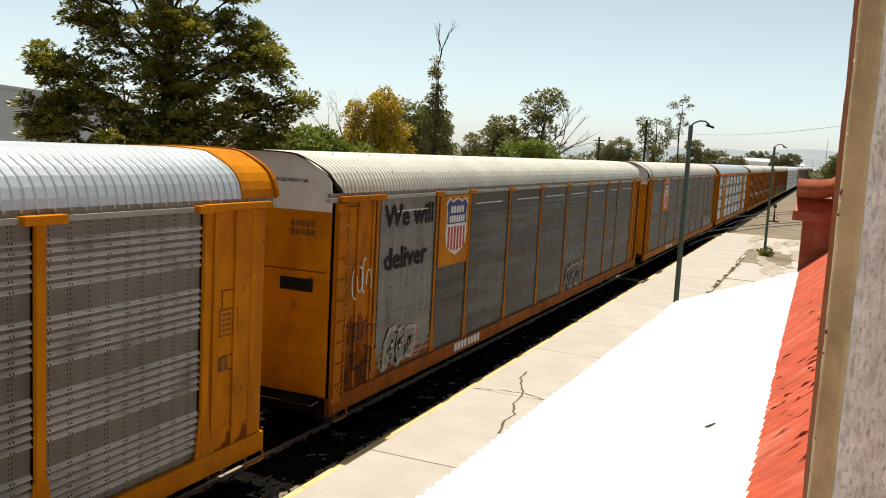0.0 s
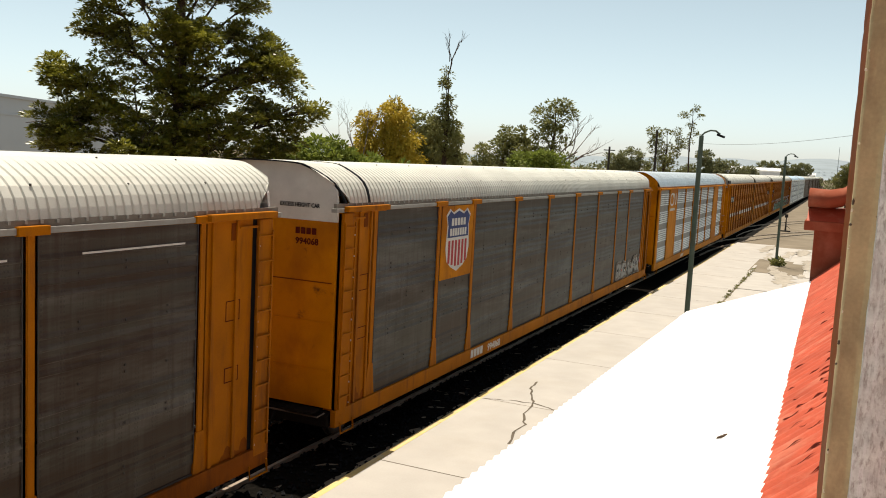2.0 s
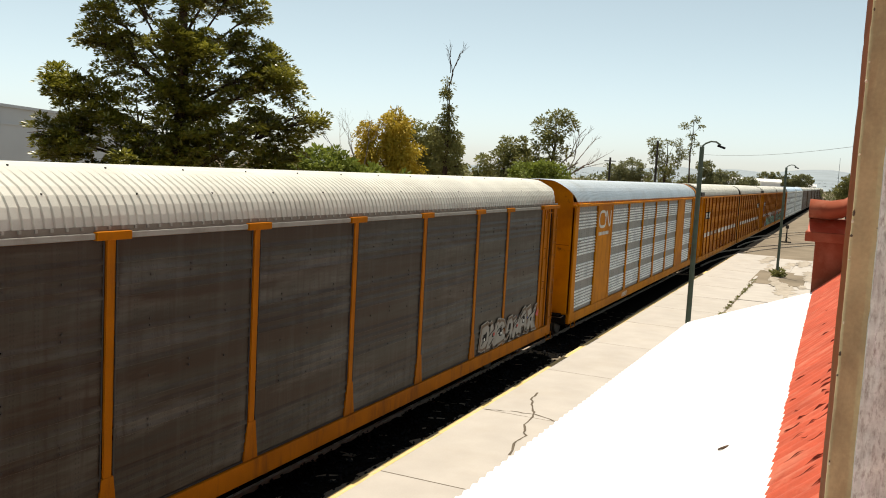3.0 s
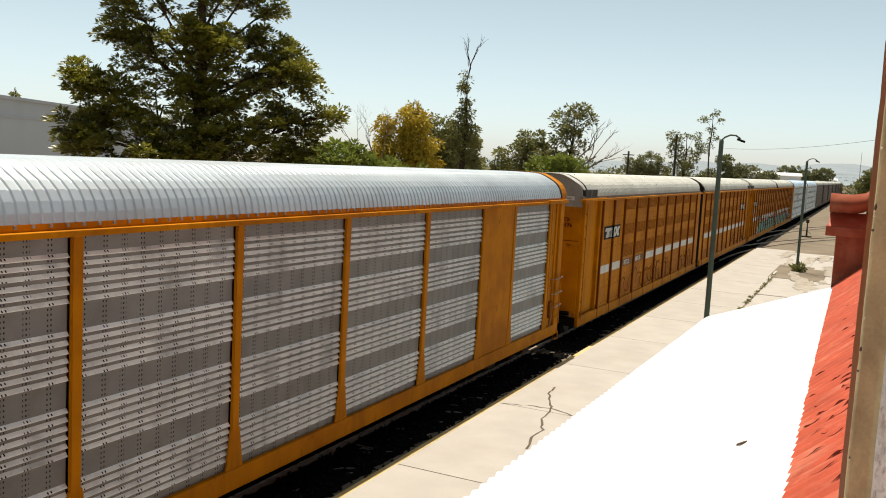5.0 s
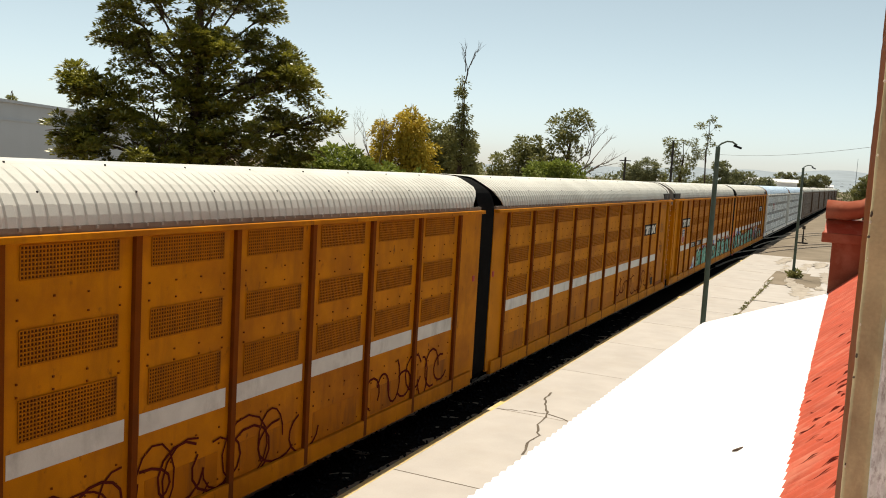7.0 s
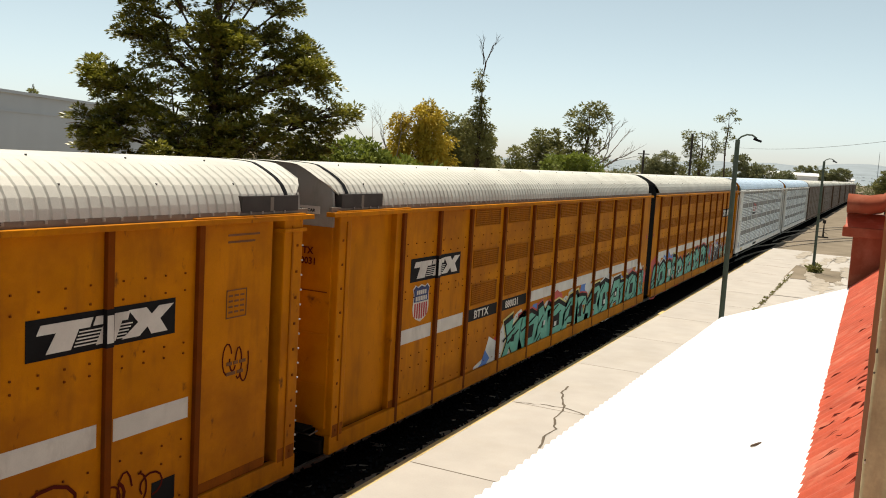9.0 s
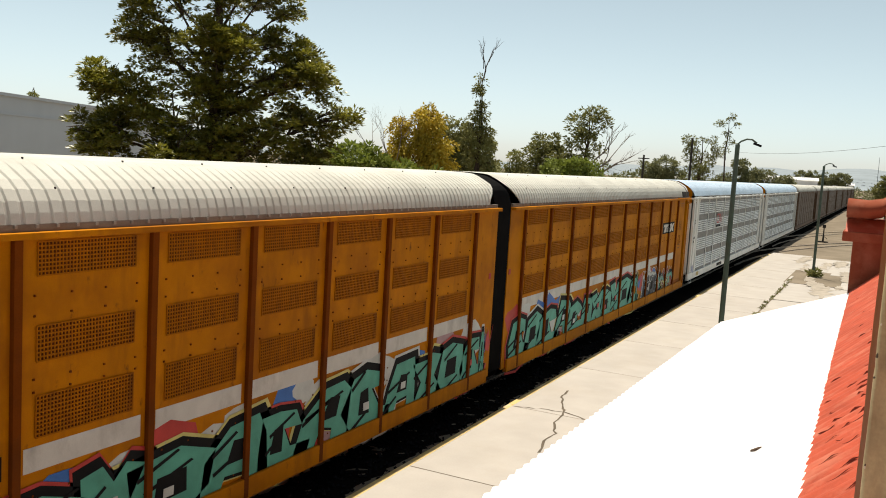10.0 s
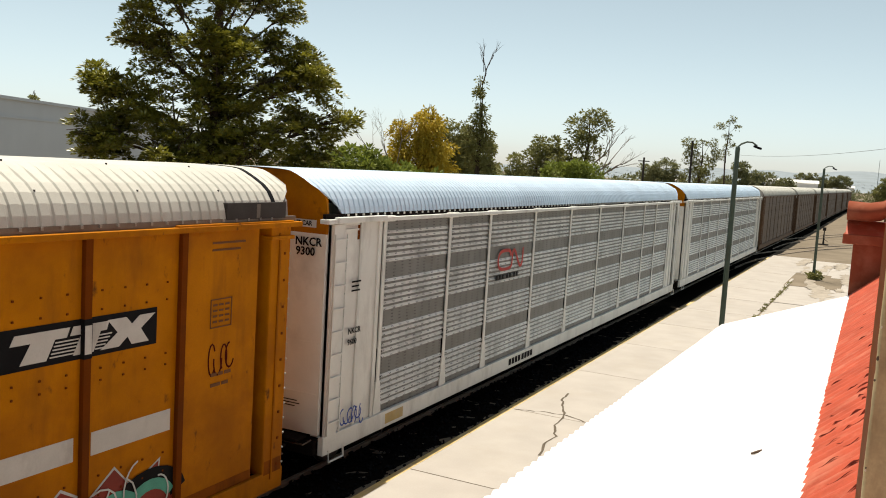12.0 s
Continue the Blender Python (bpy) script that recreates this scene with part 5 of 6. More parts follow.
        part("paint_splash", plate([(17.07, 0.6), (19.93, 0.6), (20.03, 1.28), (19.63, 1.33), (19.68, 1.70), (19.2, 1.45), (18.9, 1.79), (18.5, 1.49), (18.1, 1.74), (17.7, 1.43), (17.23, 1.64), (17.07, 1.2)], 0.002, x=1.5545), M["pale"], b)
        part("paint_splash", plate([(17.1, 0.6), (19.9, 0.6), (20.0, 1.25), (19.6, 1.3), (19.65, 1.66), (19.2, 1.42), (18.9, 1.75), (18.5, 1.46), (18.1, 1.7), (17.7, 1.4), (17.25, 1.6), (17.1, 1.2)], 0.002, x=1.557), M["dullred"], b)
        scrawl(b, 16.9, 0.62, 2.9, 0.95, M["blackpaint"], RN, 1.561, 5, 0.15)
        scrawl(b, 16.9, 0.66, 2.9, 0.85, M["teal"], RN, 1.566, 5, 0.075)
        scrawl(b, 17.1, 0.7, 2.4, 0.6, M["lemon"], RN, 1.571, 4, 0.03)
        scrawl(b, 16.9, 0.9, 2.9, 0.9, M["pale"], RN, 1.575, 9, 0.012)
        scrawl(b, 14.2, 1.35, 3.0, 0.7, M["pale"], RN, 1.572, 7)
    else:
        scrawl(a, 6.0, 0.7, 9.0, 1.1, M["ripped"], RN, 1.556, 14, 0.015)
        scrawl(a, 10.0, 0.75, 6.0, 0.9, M["ripped"], RN, 1.557, 8, 0.02)
        scrawl(a, 17.7, 0.8, 3.5, 1.0, M["ripped"], RN, 1.556, 8, 0.024)
        scrawl(b, 13.0, 1.0, 5.5, 0.8, M["ripped"], RN, 1.556, 9, 0.024)
        scrawl(b, 18.4, 0.95, 0.9, 0.6, M["ripped"], RN, 1.557, 4, 0.014)
        part("stencil_panel", box(1.551, 1.5565, 19.2, 19.62, 0.95, 1.28), M["blackpaint"], b, "small black stencil panel")
    part("reflector", box(1.552, 1.562, UNIT - 0.02, UNIT + 0.10, 3.05, 3.19, bevel=0.004), M["red"], a, "small red reflector")
    part("reflector", box(1.552, 1.562, 0.10, 0.22, 3.05, 3.19, bevel=0.004), M["red"], b, "small red reflector")
    label = part("height_label", box(0.34, 1.24, 0.203, 0.211, 4.71, 4.84), M["white"], a, "white height notice")
    lettering("label_text", "EXCESS HEIGHT CAR", 0.074, M["blackpaint"], label, 0.200, 4.742, 0.36, 1.13, face_end=True)
    lettering("end_number", n, 0.17, M["ripped"], a, 0.208, 3.83, 0.70, face_end=True)
    lettering("end_mark", "BTTX", 0.17, M["ripped"], a, 0.208, 4.01, 0.71, face_end=True)
    CARS += [(a, u0), (b, u0 + 23.68)]

SILVER_POSTS = [2.08, 4.85, 7.0, 10.0, 13.0, 16.0, 19.0, 22.0, 24.0, 26.5]
for u0, top, lab in ((182.6, M["orange"], "silver-white car carrier with grey ridged panels and a red ribbon mark"), (212.2, M["orange"], "silver-white car carrier with pale panels and an orange roof end")):
    c = rack_car(lab, SILVER_POSTS, panel_mat=M["zinc"], body=M["silver"], roof=M["roof_blue"], end_top=top, end_low=M["silver"], kind=1, pitch=0.165, slim=0.065)
    if u0 < 200:
        ribbon_mark(c, 7.5, 3.28, 1.7, 0.5, M["scarlet"], 1.58)
        bars("address_bars", c, M["blackpaint"], 7.45, 3.05, (0.14, 0.14, 0.14, 0.05, 0.13, 0.13, 0.05, 0.13, 0.13), 0.12, 0.05, 1.58)
        label = part("height_label", box(0.2, 1.3, 0.203, 0.208, 4.60, 4.73), M["white"], c, "white height notice")
        lettering("label_text", "EXCESS HEIGHT CAR", 0.115, M["blackpaint"], label, 0.198, 4.63, 0.22, 0.92, face_end=True)
        scrawl(c, 0.75, 1.0, 0.75, 0.42, M["blue"], RN, 1.625, 6)
        part("sill_label", box(1.616, 1.619, 2.35, 3.05, 0.72, 0.92), M["yellow"], c, "yellow sill label")
        bars("sill_print", c, M["blackpaint"], 8.6, 0.74, (0.16, 0.16, 0.16, 0.16, 0.0, 0.16, 0.16, 0.16, 0.16), 0.16, 0.05, 1.617)
        for zz, ww in ((1.55, 0.3), (1.50, 0.36), (1.45, 0.26)):
            part("end_print", box(0.75, 0.75 + ww, 0.21, 0.2145, zz, zz + 0.016), M["blackpaint"], c)
        lettering("mark", "NKCR", 0.15, M["blackpaint"], c, 0.9, 2.7, 1.595)
        for zz, ww in ((3.62, 0.3), (3.54, 0.24), (3.46, 0.28)):
            part("print_bar", box(1.595, 1.598, 0.95, 0.95 + ww, zz, zz + 0.03), M["blackpaint"], c)
        lettering("number", "9600", 0.15, M["blackpaint"], c, 0.9, 2.5, 1.595)
        lettering("end_number", "9300", 0.2, M["blackpaint"], c, 0.20, 4.12, 0, face_end=True).matrix_basis = pose(0.9, 0, 0)
        lettering("end_mark", "NKCR", 0.2, M["blackpaint"], c, 0.20, 4.29, 0, face_end=True).matrix_basis = pose(0.88, 0, 0)
    CARS.append((c, u0))

first = rack_car("brown-grey dusty car carrier with a pale ribbed roof", [1.98, 4.88, 6.88, 9.87, 12.83, 15.78, 18.75, 21.69, 23.68, 26.6], panel_mat=M["brownpanel"], body=M["dustbrown"], rail=M["brownpanel"], post_mat=M["dustbrown"], sill=M["dustbrown"], slim=0.07)
CARS.append((first, 241.9))
for k in range(1, 7):
    CARS.append((copy_thing(first, pose(YARD_X, 0, 0)), 241.9 + 30.1 * k))


# ---- lamps, poles, wires ----
def street_lamp(x, y, top, arm, lean=0.0, label="", dark=False):
    e = tagged(new("street_lamp"), label, "street lamp")
    e.matrix_basis = pose(x, y, 0.2, 0, lean, 0)
    h = top - 0.2
    m = M["pole"]
    part("pole", tube([(0, 0, 0), (0, 0, h * 0.5), (0, 0, h)], [0.085, 0.08, 0.07], 12), m, e)
    part("base_plate", box(-0.18, 0.18, -0.18, 0.18, 0, 0.03), m, e)
    part("arm", tube([(0, 0, h), (0.1, 0, h + 0.1), (0.26, 0, h + 0.17), (0.42, 0, h + 0.16), (0.56, 0, h + 0.06)], [0.03, 0.028, 0.026, 0.026, 0.03], 8), m, e)
    hd = box(0.45, 0.70, -0.07, 0.07, h + 0.0, h + 0.07, bevel=0.02)
    hd.transform(Matrix.Translation((0.5, 0, h)) @ pose(0, 0, 0, 0, 18, 0) @ Matrix.Translation((-0.5, 0, -h)))
    part("lamp_head", hd, M["blackpaint"], e)
    return e


street_lamp(-4.16, 28.4, 6.88, 1, label="slim green-painted steel street lamp on the platform with a curved arm")
street_lamp(-3.28, 57.0, 6.9, 1, label="slim dark street lamp in a weedy dirt patch")


def switch_stand(x, y):
    e = tagged(new("switch_stand"), "small dark iron switch stand beside the siding", "switch stand")
    e.matrix_basis = pose(x, y, -0.06)
    part("base", box(-0.5, 0.5, -0.15, 0.15, 0, 0.12, bevel=0.02), M["darkpole"], e)
    part("stem", tube([(0, 0, 0.1), (0, 0, 0.9), (0, 0, 1.5)], [0.10, 0.07, 0.05], 8), M["darkpole"], e)
    part("target", box(-0.16, 0.16, -0.012, 0.012, 1.45, 1.8, bevel=0.01), M["darkpole"], e)
    part("lever", tube([(0.05, 0, 0.6), (0.4, 0.05, 0.35)], [0.03, 0.025], 6), M["darkpole"], e)


switch_stand(-4.95, 96.5)


def yawed(yaw, r):
    return -r * math.sin(radians(yaw)), r * math.cos(radians(yaw))


def timber_pole(yaw, r, top, cross=True):
    x, y = yawed(yaw, r)
    e = tagged(new("utility_pole"), "dark timber utility pole behind the trees", "utility pole")
    e.matrix_basis = pose(x, y, -0.1)
    part("pole", tube([(0, 0, 0), (0, 0, top)], [0.17, 0.12], 8), M["darkpole"], e)
    if cross:
        part("crossarm", box(-0.7, 0.7, -0.06, 0.06, top - 0.5, top - 0.38), M["darkpole"], e)


timber_pole(13.95, 110, 8.2)
timber_pole(11.05, 105, 10.3, False)


def cable(a, b, sag, r=0.02):
    a, b = Vector(a), Vector(b)
    pts = [a.lerp(b, k / 16) - Vector((0, 0, sag * 4 * (k / 16) * (1 - k / 16))) for k in range(17)]
    tagged(part("overhead_cable", tube(pts, [r] * 17, 5), M["wire"]), "thin black overhead cable", "cable")


cable((-4.16, 28.4, 6.64), (1.02, 15.7, 6.68), 0.14, 0.0035)

# ---- trees ----
def leaves(name, lobes, n, size, mat, parent, rng, hollow=0.55, droop=0.3, clump=40, tuft=0.3, dome=False):
    """Many small leaves in clumps that fill rounded lobes unevenly."""
    w = np.array([l[3] ** 2.2 for l in lobes])
    pick = rng.choice(len(lobes), n // clump, p=w / w.sum())
    L = np.array([l[:4] for l in lobes])[pick]
    d = rng.normal(size=(len(pick), 3))
    d /= np.linalg.norm(d, axis=1)[:, None]
    rad = hollow + (1.08 - hollow) * rng.random(len(pick)) ** 0.6
    c = L[:, :3] + d * (rad * L[:, 3])[:, None] * np.array([1, 1, 0.85])
    k = np.repeat(np.arange(len(pick)), clump)
    m = len(k)
    # each clump is a tuft of leaves that spring outwards
    q = rng.normal(size=(m, 3))
    q /= np.linalg.norm(q, axis=1)[:, None]
    reach = tuft * rng.random(m) ** 0.6 * rng.uniform(0.6, 1.25, len(pick))[k]
    if dome:      # rounded tufts, leafy above and open below, with blades that lie level
        q[:, 2] = np.abs(q[:, 2]) * 0.9 - 0.22
        reach = tuft * rng.uniform(0.7, 1.0, m) * rng.uniform(0.55, 1.2, len(pick))[k]
    o = q + d[k] * 0.35
    o[:, 2] = o[:, 2] * 0.7 + 0.15 - droop * rng.random(m)
    o /= np.linalg.norm(o, axis=1)[:, None]
    s = size * rng.uniform(0.6, 1.4, m)
    p0 = c[k] + q * reach[:, None] * np.array([1, 1, 0.7])
    p0[:, 2] -= droop * reach * 0.8
    tip = p0 + o * (s * 1.7)[:, None]
    side = np.cross(o, rng.normal(size=(m, 3)) * (0.45 if dome else 1.0) + np.array([0, 0, 1.0 if dome else 0.0]))
    side /= np.linalg.norm(side, axis=1)[:, None] + 1e-9
    mid = (p0 + tip) / 2 + np.array([0, 0, 0.05]) * s[:, None]
    v = np.stack([p0, mid + side * (s * 0.34)[:, None], tip, mid - side * (s * 0.34)[:, None]], 1).reshape(-1, 3)
    f = np.arange(4 * m).reshape(-1, 4)
    me = bpy.data.meshes.new(name)
    me.from_pydata(v.tolist(), [], f.tolist())
    me.materials.append(mat)
    return part(name, me, mat, parent)


def limbs(parent, base, lobes, r0, rng, mat, name="trunk"):
    """A tapered trunk and limbs that reach into the lobes."""
    bm = bmesh.new()
    top = max(l[2] for l in lobes)
    z1 = min(l[2] for l in lobes)
    stem = [Vector((base[0], base[1], -0.2)), Vector((base[0] + 0.1, base[1], z1 * 0.5)), Vector((base[0] - 0.1, base[1] + 0.1, z1)), Vector((base[0] + 0.15, base[1], (z1 + top) / 2)), Vector((base[0], base[1], top))]
    tube(stem, [r0, r0 * 0.8, r0 * 0.65, r0 * 0.4, r0 * 0.12], 9, bm)
    for l in lobes:
        q = Vector(l[:3])
        k = min(max((q.z - l[3] - z1 * 0.5) / max(top - z1 * 0.5, 0.1), 0.02), 0.9)
        a = stem[1].lerp(stem[4], k * 0.8)
        midp = a.lerp(q, 0.5) + Vector((rng.uniform(-0.3, 0.3), rng.uniform(-0.3, 0.3), 0.25))
        rr = max(r0 * 0.3 * (1 - 0.5 * k), 0.03)
        tube([a, midp, q], [rr, rr * 0.6, rr * 0.25], 6, bm)
        for _ in range(5):
            d = Vector((rng.gauss(0, 1), rng.gauss(0, 1), rng.gauss(0.3, 0.8))).normalized() * l[3] * 0.9
            tube([midp.lerp(q, 0.5), q + d * 0.5 + Vector((0, 0, 0.1)), q + d], [rr * 0.4, rr * 0.25, rr * 0.1], 5, bm)
    return part(name, bm, mat, parent)


def tree(yaw, r, lobes, n, size, leaf, label, trunk=0.2, seed=1, bark=None, hollow=0.55, droop=0.3, name="tree", category="tree", clump=40, tuft=0.3, dome=False, heads=None):
    """lobes: (across to the right, away, height, radius) in metres about the trunk."""
    x, y = yawed(yaw, r)
    e = tagged(new(name), label, category)
    e.matrix_basis = pose(x, y, 0, 0, 0, yaw)
    rng = random.Random(seed)
    lb = list(lobes)
    limbs(e, (0, 0), lb, trunk, rng, bark or M["bark"])
    leaves("crown", heads or lb, n, size, leaf, e, np.random.default_rng(seed), hollow, droop, clump, tuft, dome)
    return e


def dead_branches(parent, roots, rng, mat, length, r0, spread=0.5, depth=4):
    bm = bmesh.new()
    def grow(p, d, ln, r, k):
        q = p + d * ln * 0.5 + Vector((rng.gauss(0, 0.05), 0, 0.05)) * ln
        s = p + d * ln
        tube([p, q, s], [r, r * 0.8, r * 0.55], 5, bm)
        if k:
            for _ in range(rng.choice((2, 2, 3))):
                nd = (d + Vector((rng.gauss(0, spread), rng.gauss(0, spread), rng.gauss(0.1, spread * 0.6)))).normalized()
                grow(p.lerp(s, rng.uniform(0.55, 1.0)), nd, ln * rng.uniform(0.5, 0.75), r * 0.55, k - 1)
    for p, d in roots:
        grow(Vector(p), Vector(d).normalized(), length, r0, depth)
    return part("deadwood", bm, mat, parent)


BIG = [(2.7, 0.4, 4.6, 1.3), (-3.2, 0.2, 9.9, 0.75), (-4.0, 0.2, 7.9, 1.2), (-4.0, -0.6, 6.2, 1.2), (-4.5, 0.4, 6.2, 1.1), (-2.1, 0.5, 9.5, 1.38), (-2.0, -0.6, 7.1, 1.63), (0.0, -1.0, 9.4, 1.63), (0.1, -0.5, 7.5, 1.98), (0.3, 0.8, 5.6, 1.89), (2.2, 0.0, 10.2, 0.9), (2.8, -0.6, 8.5, 1.63), (3.7, 0.4, 6.9, 1.5), (5.0, 0.2, 7.3, 0.95), (4.0, -0.2, 8.7, 0.8), (1.6, -1.6, 6.0, 1.46), (-1.4, -1.5, 5.4, 1.55), (0.0, 0.4, 12.1, 1.38), (-1.6, 0.6, 11.4, 1.03), (1.7, 0.2, 11.9, 0.9), (0.2, 0, 13.8, 0.96), (3.9, 0.6, 5.2, 1.45), (-3.0, 0, 4.6, 1.55), (3.8, 0.3, 9.6, 0.85), (2.6, 0, 11.4, 0.75), (-2.7, 0.2, 11.0, 0.9), (-2.9, 0.2, 12.4, 0.85), (2.0, 0, 12.8, 0.7)]
rng = random.Random(61)
boughs = []      # each bough carries a handful of smaller leafy heads
for x, y, z, r in BIG:
    for k in range(4 + int(r * 4.5)):
        v = Vector((rng.gauss(0, 1), rng.gauss(0, 1), rng.gauss(0.15, 1))).normalized() * r * rng.uniform(0.30, 0.82)
        boughs.append((x + v.x, y + v.y, z + v.z * 0.9, r * rng.uniform(0.30, 0.44) + 0.10))
tree(41.6, 36, BIG, 132000, 0.108, M["leaf"], "large broad-leaved tree with dark glossy green foliage behind the train", 0.42, 3, hollow=0.5, clump=60, tuft=0.31, dome=True, droop=0.45, heads=boughs)
tree(32.6, 44, [(-1.3, 0, 5.0, 1.4), (0.4, 0, 5.3, 1.3), (1.9, 0, 4.7, 1.2), (3.4, 0.5, 4.6, 1.1)], 9000, 0.16, M["leaf_bright"], "low fresh-green shrubby tree behind the train", 0.12, 5, name="shrub", category="shrub")
tree(28.3, 60, [(-1.5, 0, 8.3, 0.7), (-1.5, 0, 6.8, 1.0), (0.5, -0.4, 8.6, 1.1), (0.9, 0, 7.4, 1.3), (1.1, 0, 6.0, 1.2), (-0.9, 0, 5.3, 1.4), (0.2, 0, 4.2, 1.7), (-0.4, 0, 7.4, 1.0), (0.3, 0, 9.4, 0.55)], 21000, 0.14, M["leaf_gold"], "golden-yellow drooping feathery tree", 0.22, 7, droop=1.7, hollow=0.35, clump=60, tuft=0.5)
tree(25.6, 66, [(-0.6, 0, 8.0, 1.4), (0.8, 0, 7.2, 1.5), (0.6, 0, 5.2, 2.0), (-1.4, 0, 5.6, 1.6)], 15000, 0.16, M["leaf_olive"], "dull olive-green tree beside the golden one", 0.2, 9, droop=0.7)
e = tree(24.62, 60, [(-0.15, 0, 11.6, 0.3), (-0.1, 0, 10.9, 0.36), (0.0, 0, 9.9, 0.34), (-0.05, 0, 9.1, 0.5), (-0.6, 0, 8.3, 0.55), (0.4, 0, 8.0, 0.6), (-0.6, 0, 7.4, 0.6), (0.3, 0, 7.0, 0.65), (-0.3, 0, 6.3, 0.6), (0.9, 0, 6.0, 0.55), (1.0, 0, 5.0, 0.6), (-0.5, 0, 4.8, 0.7)], 6000, 0.12, M["leaf_olive"], "tall slim columnar tree with a bare forked top", 0.2, 11, droop=0.9, hollow=0.3, clump=30, tuft=0.35)
dead_branches(e, [((0, 0, 11.3), (0.05, 0, 1)), ((0.1, 0, 11.6), (0.25, 0, 1))], random.Random(2), M["bark"], 1.45, 0.05, 0.3, 3)
e = tree(30.2, 58, [(-0.5, 0, 4.2, 1.1)], 2500, 0.15, M["leaf_bright"], "bare pale dead branches over a green bush", 0.1, 13, name="shrub", category="shrub")
dead_branches(e, [((0, 0, 5.0), (-0.35, 0, 1)), ((0, 0, 5.0), (-0.9, 0, 0.8)), ((0.2, 0, 5), (0.15, 0, 1))], random.Random(4), M["deadwood"], 2.3, 0.04, 0.32, 4)
tree(20.8, 75, [(-0.9, 0, 6.6, 1.2), (0.1, 0, 7.3, 1.0), (0.9, 0, 8.0, 0.95), (1.6, 0, 6.6, 1.4), (-0.9, 0, 5.0, 1.5), (2.7, 0, 6.4, 1.0), (-1.9, 0, 5.4, 0.8)], 8500, 0.16, M["leaf_olive"], "spreading olive-green tree beyond the tracks", 0.25, 15, hollow=0.45, clump=60, tuft=0.42)
e = tree(17.6, 75, [(-1.1, 0, 9.8, 0.9), (0.3, 0, 10.6, 0.95), (1.2, 0, 10.1, 0.8), (0.0, 0, 9.0, 1.0), (-0.8, 0, 8.2, 0.9), (0.5, 0, 7.6, 0.9), (-0.3, 0, 6.5, 0.9)], 2800, 0.17, M["leaf_olive"], "open airy tree with bare branches reaching sideways", 0.22, 17, hollow=0.4, clump=16, tuft=0.3)
dead_branches(e, [((0.2, 0, 5.2), (0.9, 0, 0.75)), ((0.2, 0, 5.6), (0.6, 0, 0.8)), ((0.1, 0, 4.6), (1, 0, 0.8))], random.Random(6), M["deadwood"], 2.5, 0.09, 0.3, 4)
tree(18.4, 66, [(-1.0, 0, 5.4, 1.2), (0.5, 0, 5.7, 1.2), (1.4, 0, 4.9, 1.1)], 8000, 0.15, M["leaf_bright"], "fresh-green bushy tree beyond the train", 0.12, 19, name="shrub", category="shrub")
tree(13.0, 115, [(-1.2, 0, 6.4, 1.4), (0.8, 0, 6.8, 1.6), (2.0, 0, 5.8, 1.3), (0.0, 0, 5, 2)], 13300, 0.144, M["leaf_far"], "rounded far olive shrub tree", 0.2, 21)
tree(10.45, 110, [(-1.6, 0, 10.3, 0.9), (-0.6, 0, 9.5, 1.0), (0.9, 0, 10.2, 0.9), (1.6, 0, 8.8, 1.1), (-1.2, 0, 8.2, 1.0), (0.2, 0, 7.6, 1.4), (-0.4, 0, 6, 1.8)], 5000, 0.15, M["leaf_olive"], "airy tree with clumped foliage near a utility pole", 0.2, 23, hollow=0.3, clump=50, tuft=0.4)
e = tree(9.0, 110, [(0.3, 0, 13.2, 0.35), (-0.9, 0, 12.4, 0.4), (0.9, 0, 12.3, 0.35), (-0.1, 0, 11.2, 0.35), (0.3, 0, 10.2, 0.4), (-0.2, 0, 9.2, 0.4)], 560, 0.16, M["leaf_olive"], "tall thin tree with sparse tufts", 0.12, 25, hollow=0.5, tuft=0.35, clump=14)
tree(7.4, 118, [(-1.4, 0, 7.3, 1.2), (0.2, 0, 6.4, 1.1), (2.0, 0, 6.2, 1.2), (0.2, 0, 5.2, 1.8), (-3.0, 0, 5.2, 1.4), (4.0, 0, 5.7, 1.1)], 15000, 0.156, M["leaf_far"], "dense rounded trees behind the far cars", 0.25, 27, hollow=0.35)
tree(3.35, 300, [(-6, 0, 8.0, 2.2), (-3, 0, 8.2, 2.1), (2, 0, 7.4, 2.4), (6, 0, 7.6, 2.4), (0, 0, 5.4, 3.2), (-8.0, 0, 5.8, 2.0)], 14000, 0.33, M["leaf_far"], "far rounded trees near the white shed", 0.25, 29)
tree(-0.25, 150, [(0, 0, 6.9, 1.3), (0.6, 0, 5.6, 1.6), (-0.7, 0, 5.2, 1.4)], 5200, 0.2, M["leaf_olive"], "dark round far tree at the end of the yard", 0.2, 37, hollow=0.3)
tree(51.95, 92, [(0, 0, 10.3, 0.12), (0, 0, 9.8, 0.25), (0, 0, 9.2, 0.36), (0, 0, 8.5, 0.5), (0, 0, 7.6, 0.7)], 1800, 0.14, M["leaf_olive"], "slender conifer tip above the warehouse roof", 0.2, 31, hollow=0.1)
# low far hedge line
rng = np.random.default_rng(40)
hedge = []
for k in range(70):
    yaw = 33 - 26.5 * k / 70 + rng.uniform(-0.3, 0.3)
    r = rng.uniform(125, 165)
    x, y = yawed(yaw, r)
    hedge.append((x, y, rng.uniform(2.5, 4.6), rng.uniform(1.6, 2.9)))
for k in range(60):      # a thinner belt closes the end of the yard
    x, y = yawed(8.0 - 15.0 * k / 60 + rng.uniform(-0.2, 0.2), rng.uniform(330, 480))
    hedge.append((x, y, rng.uniform(2.0, 4.4), rng.uniform(1.6, 3.2)))
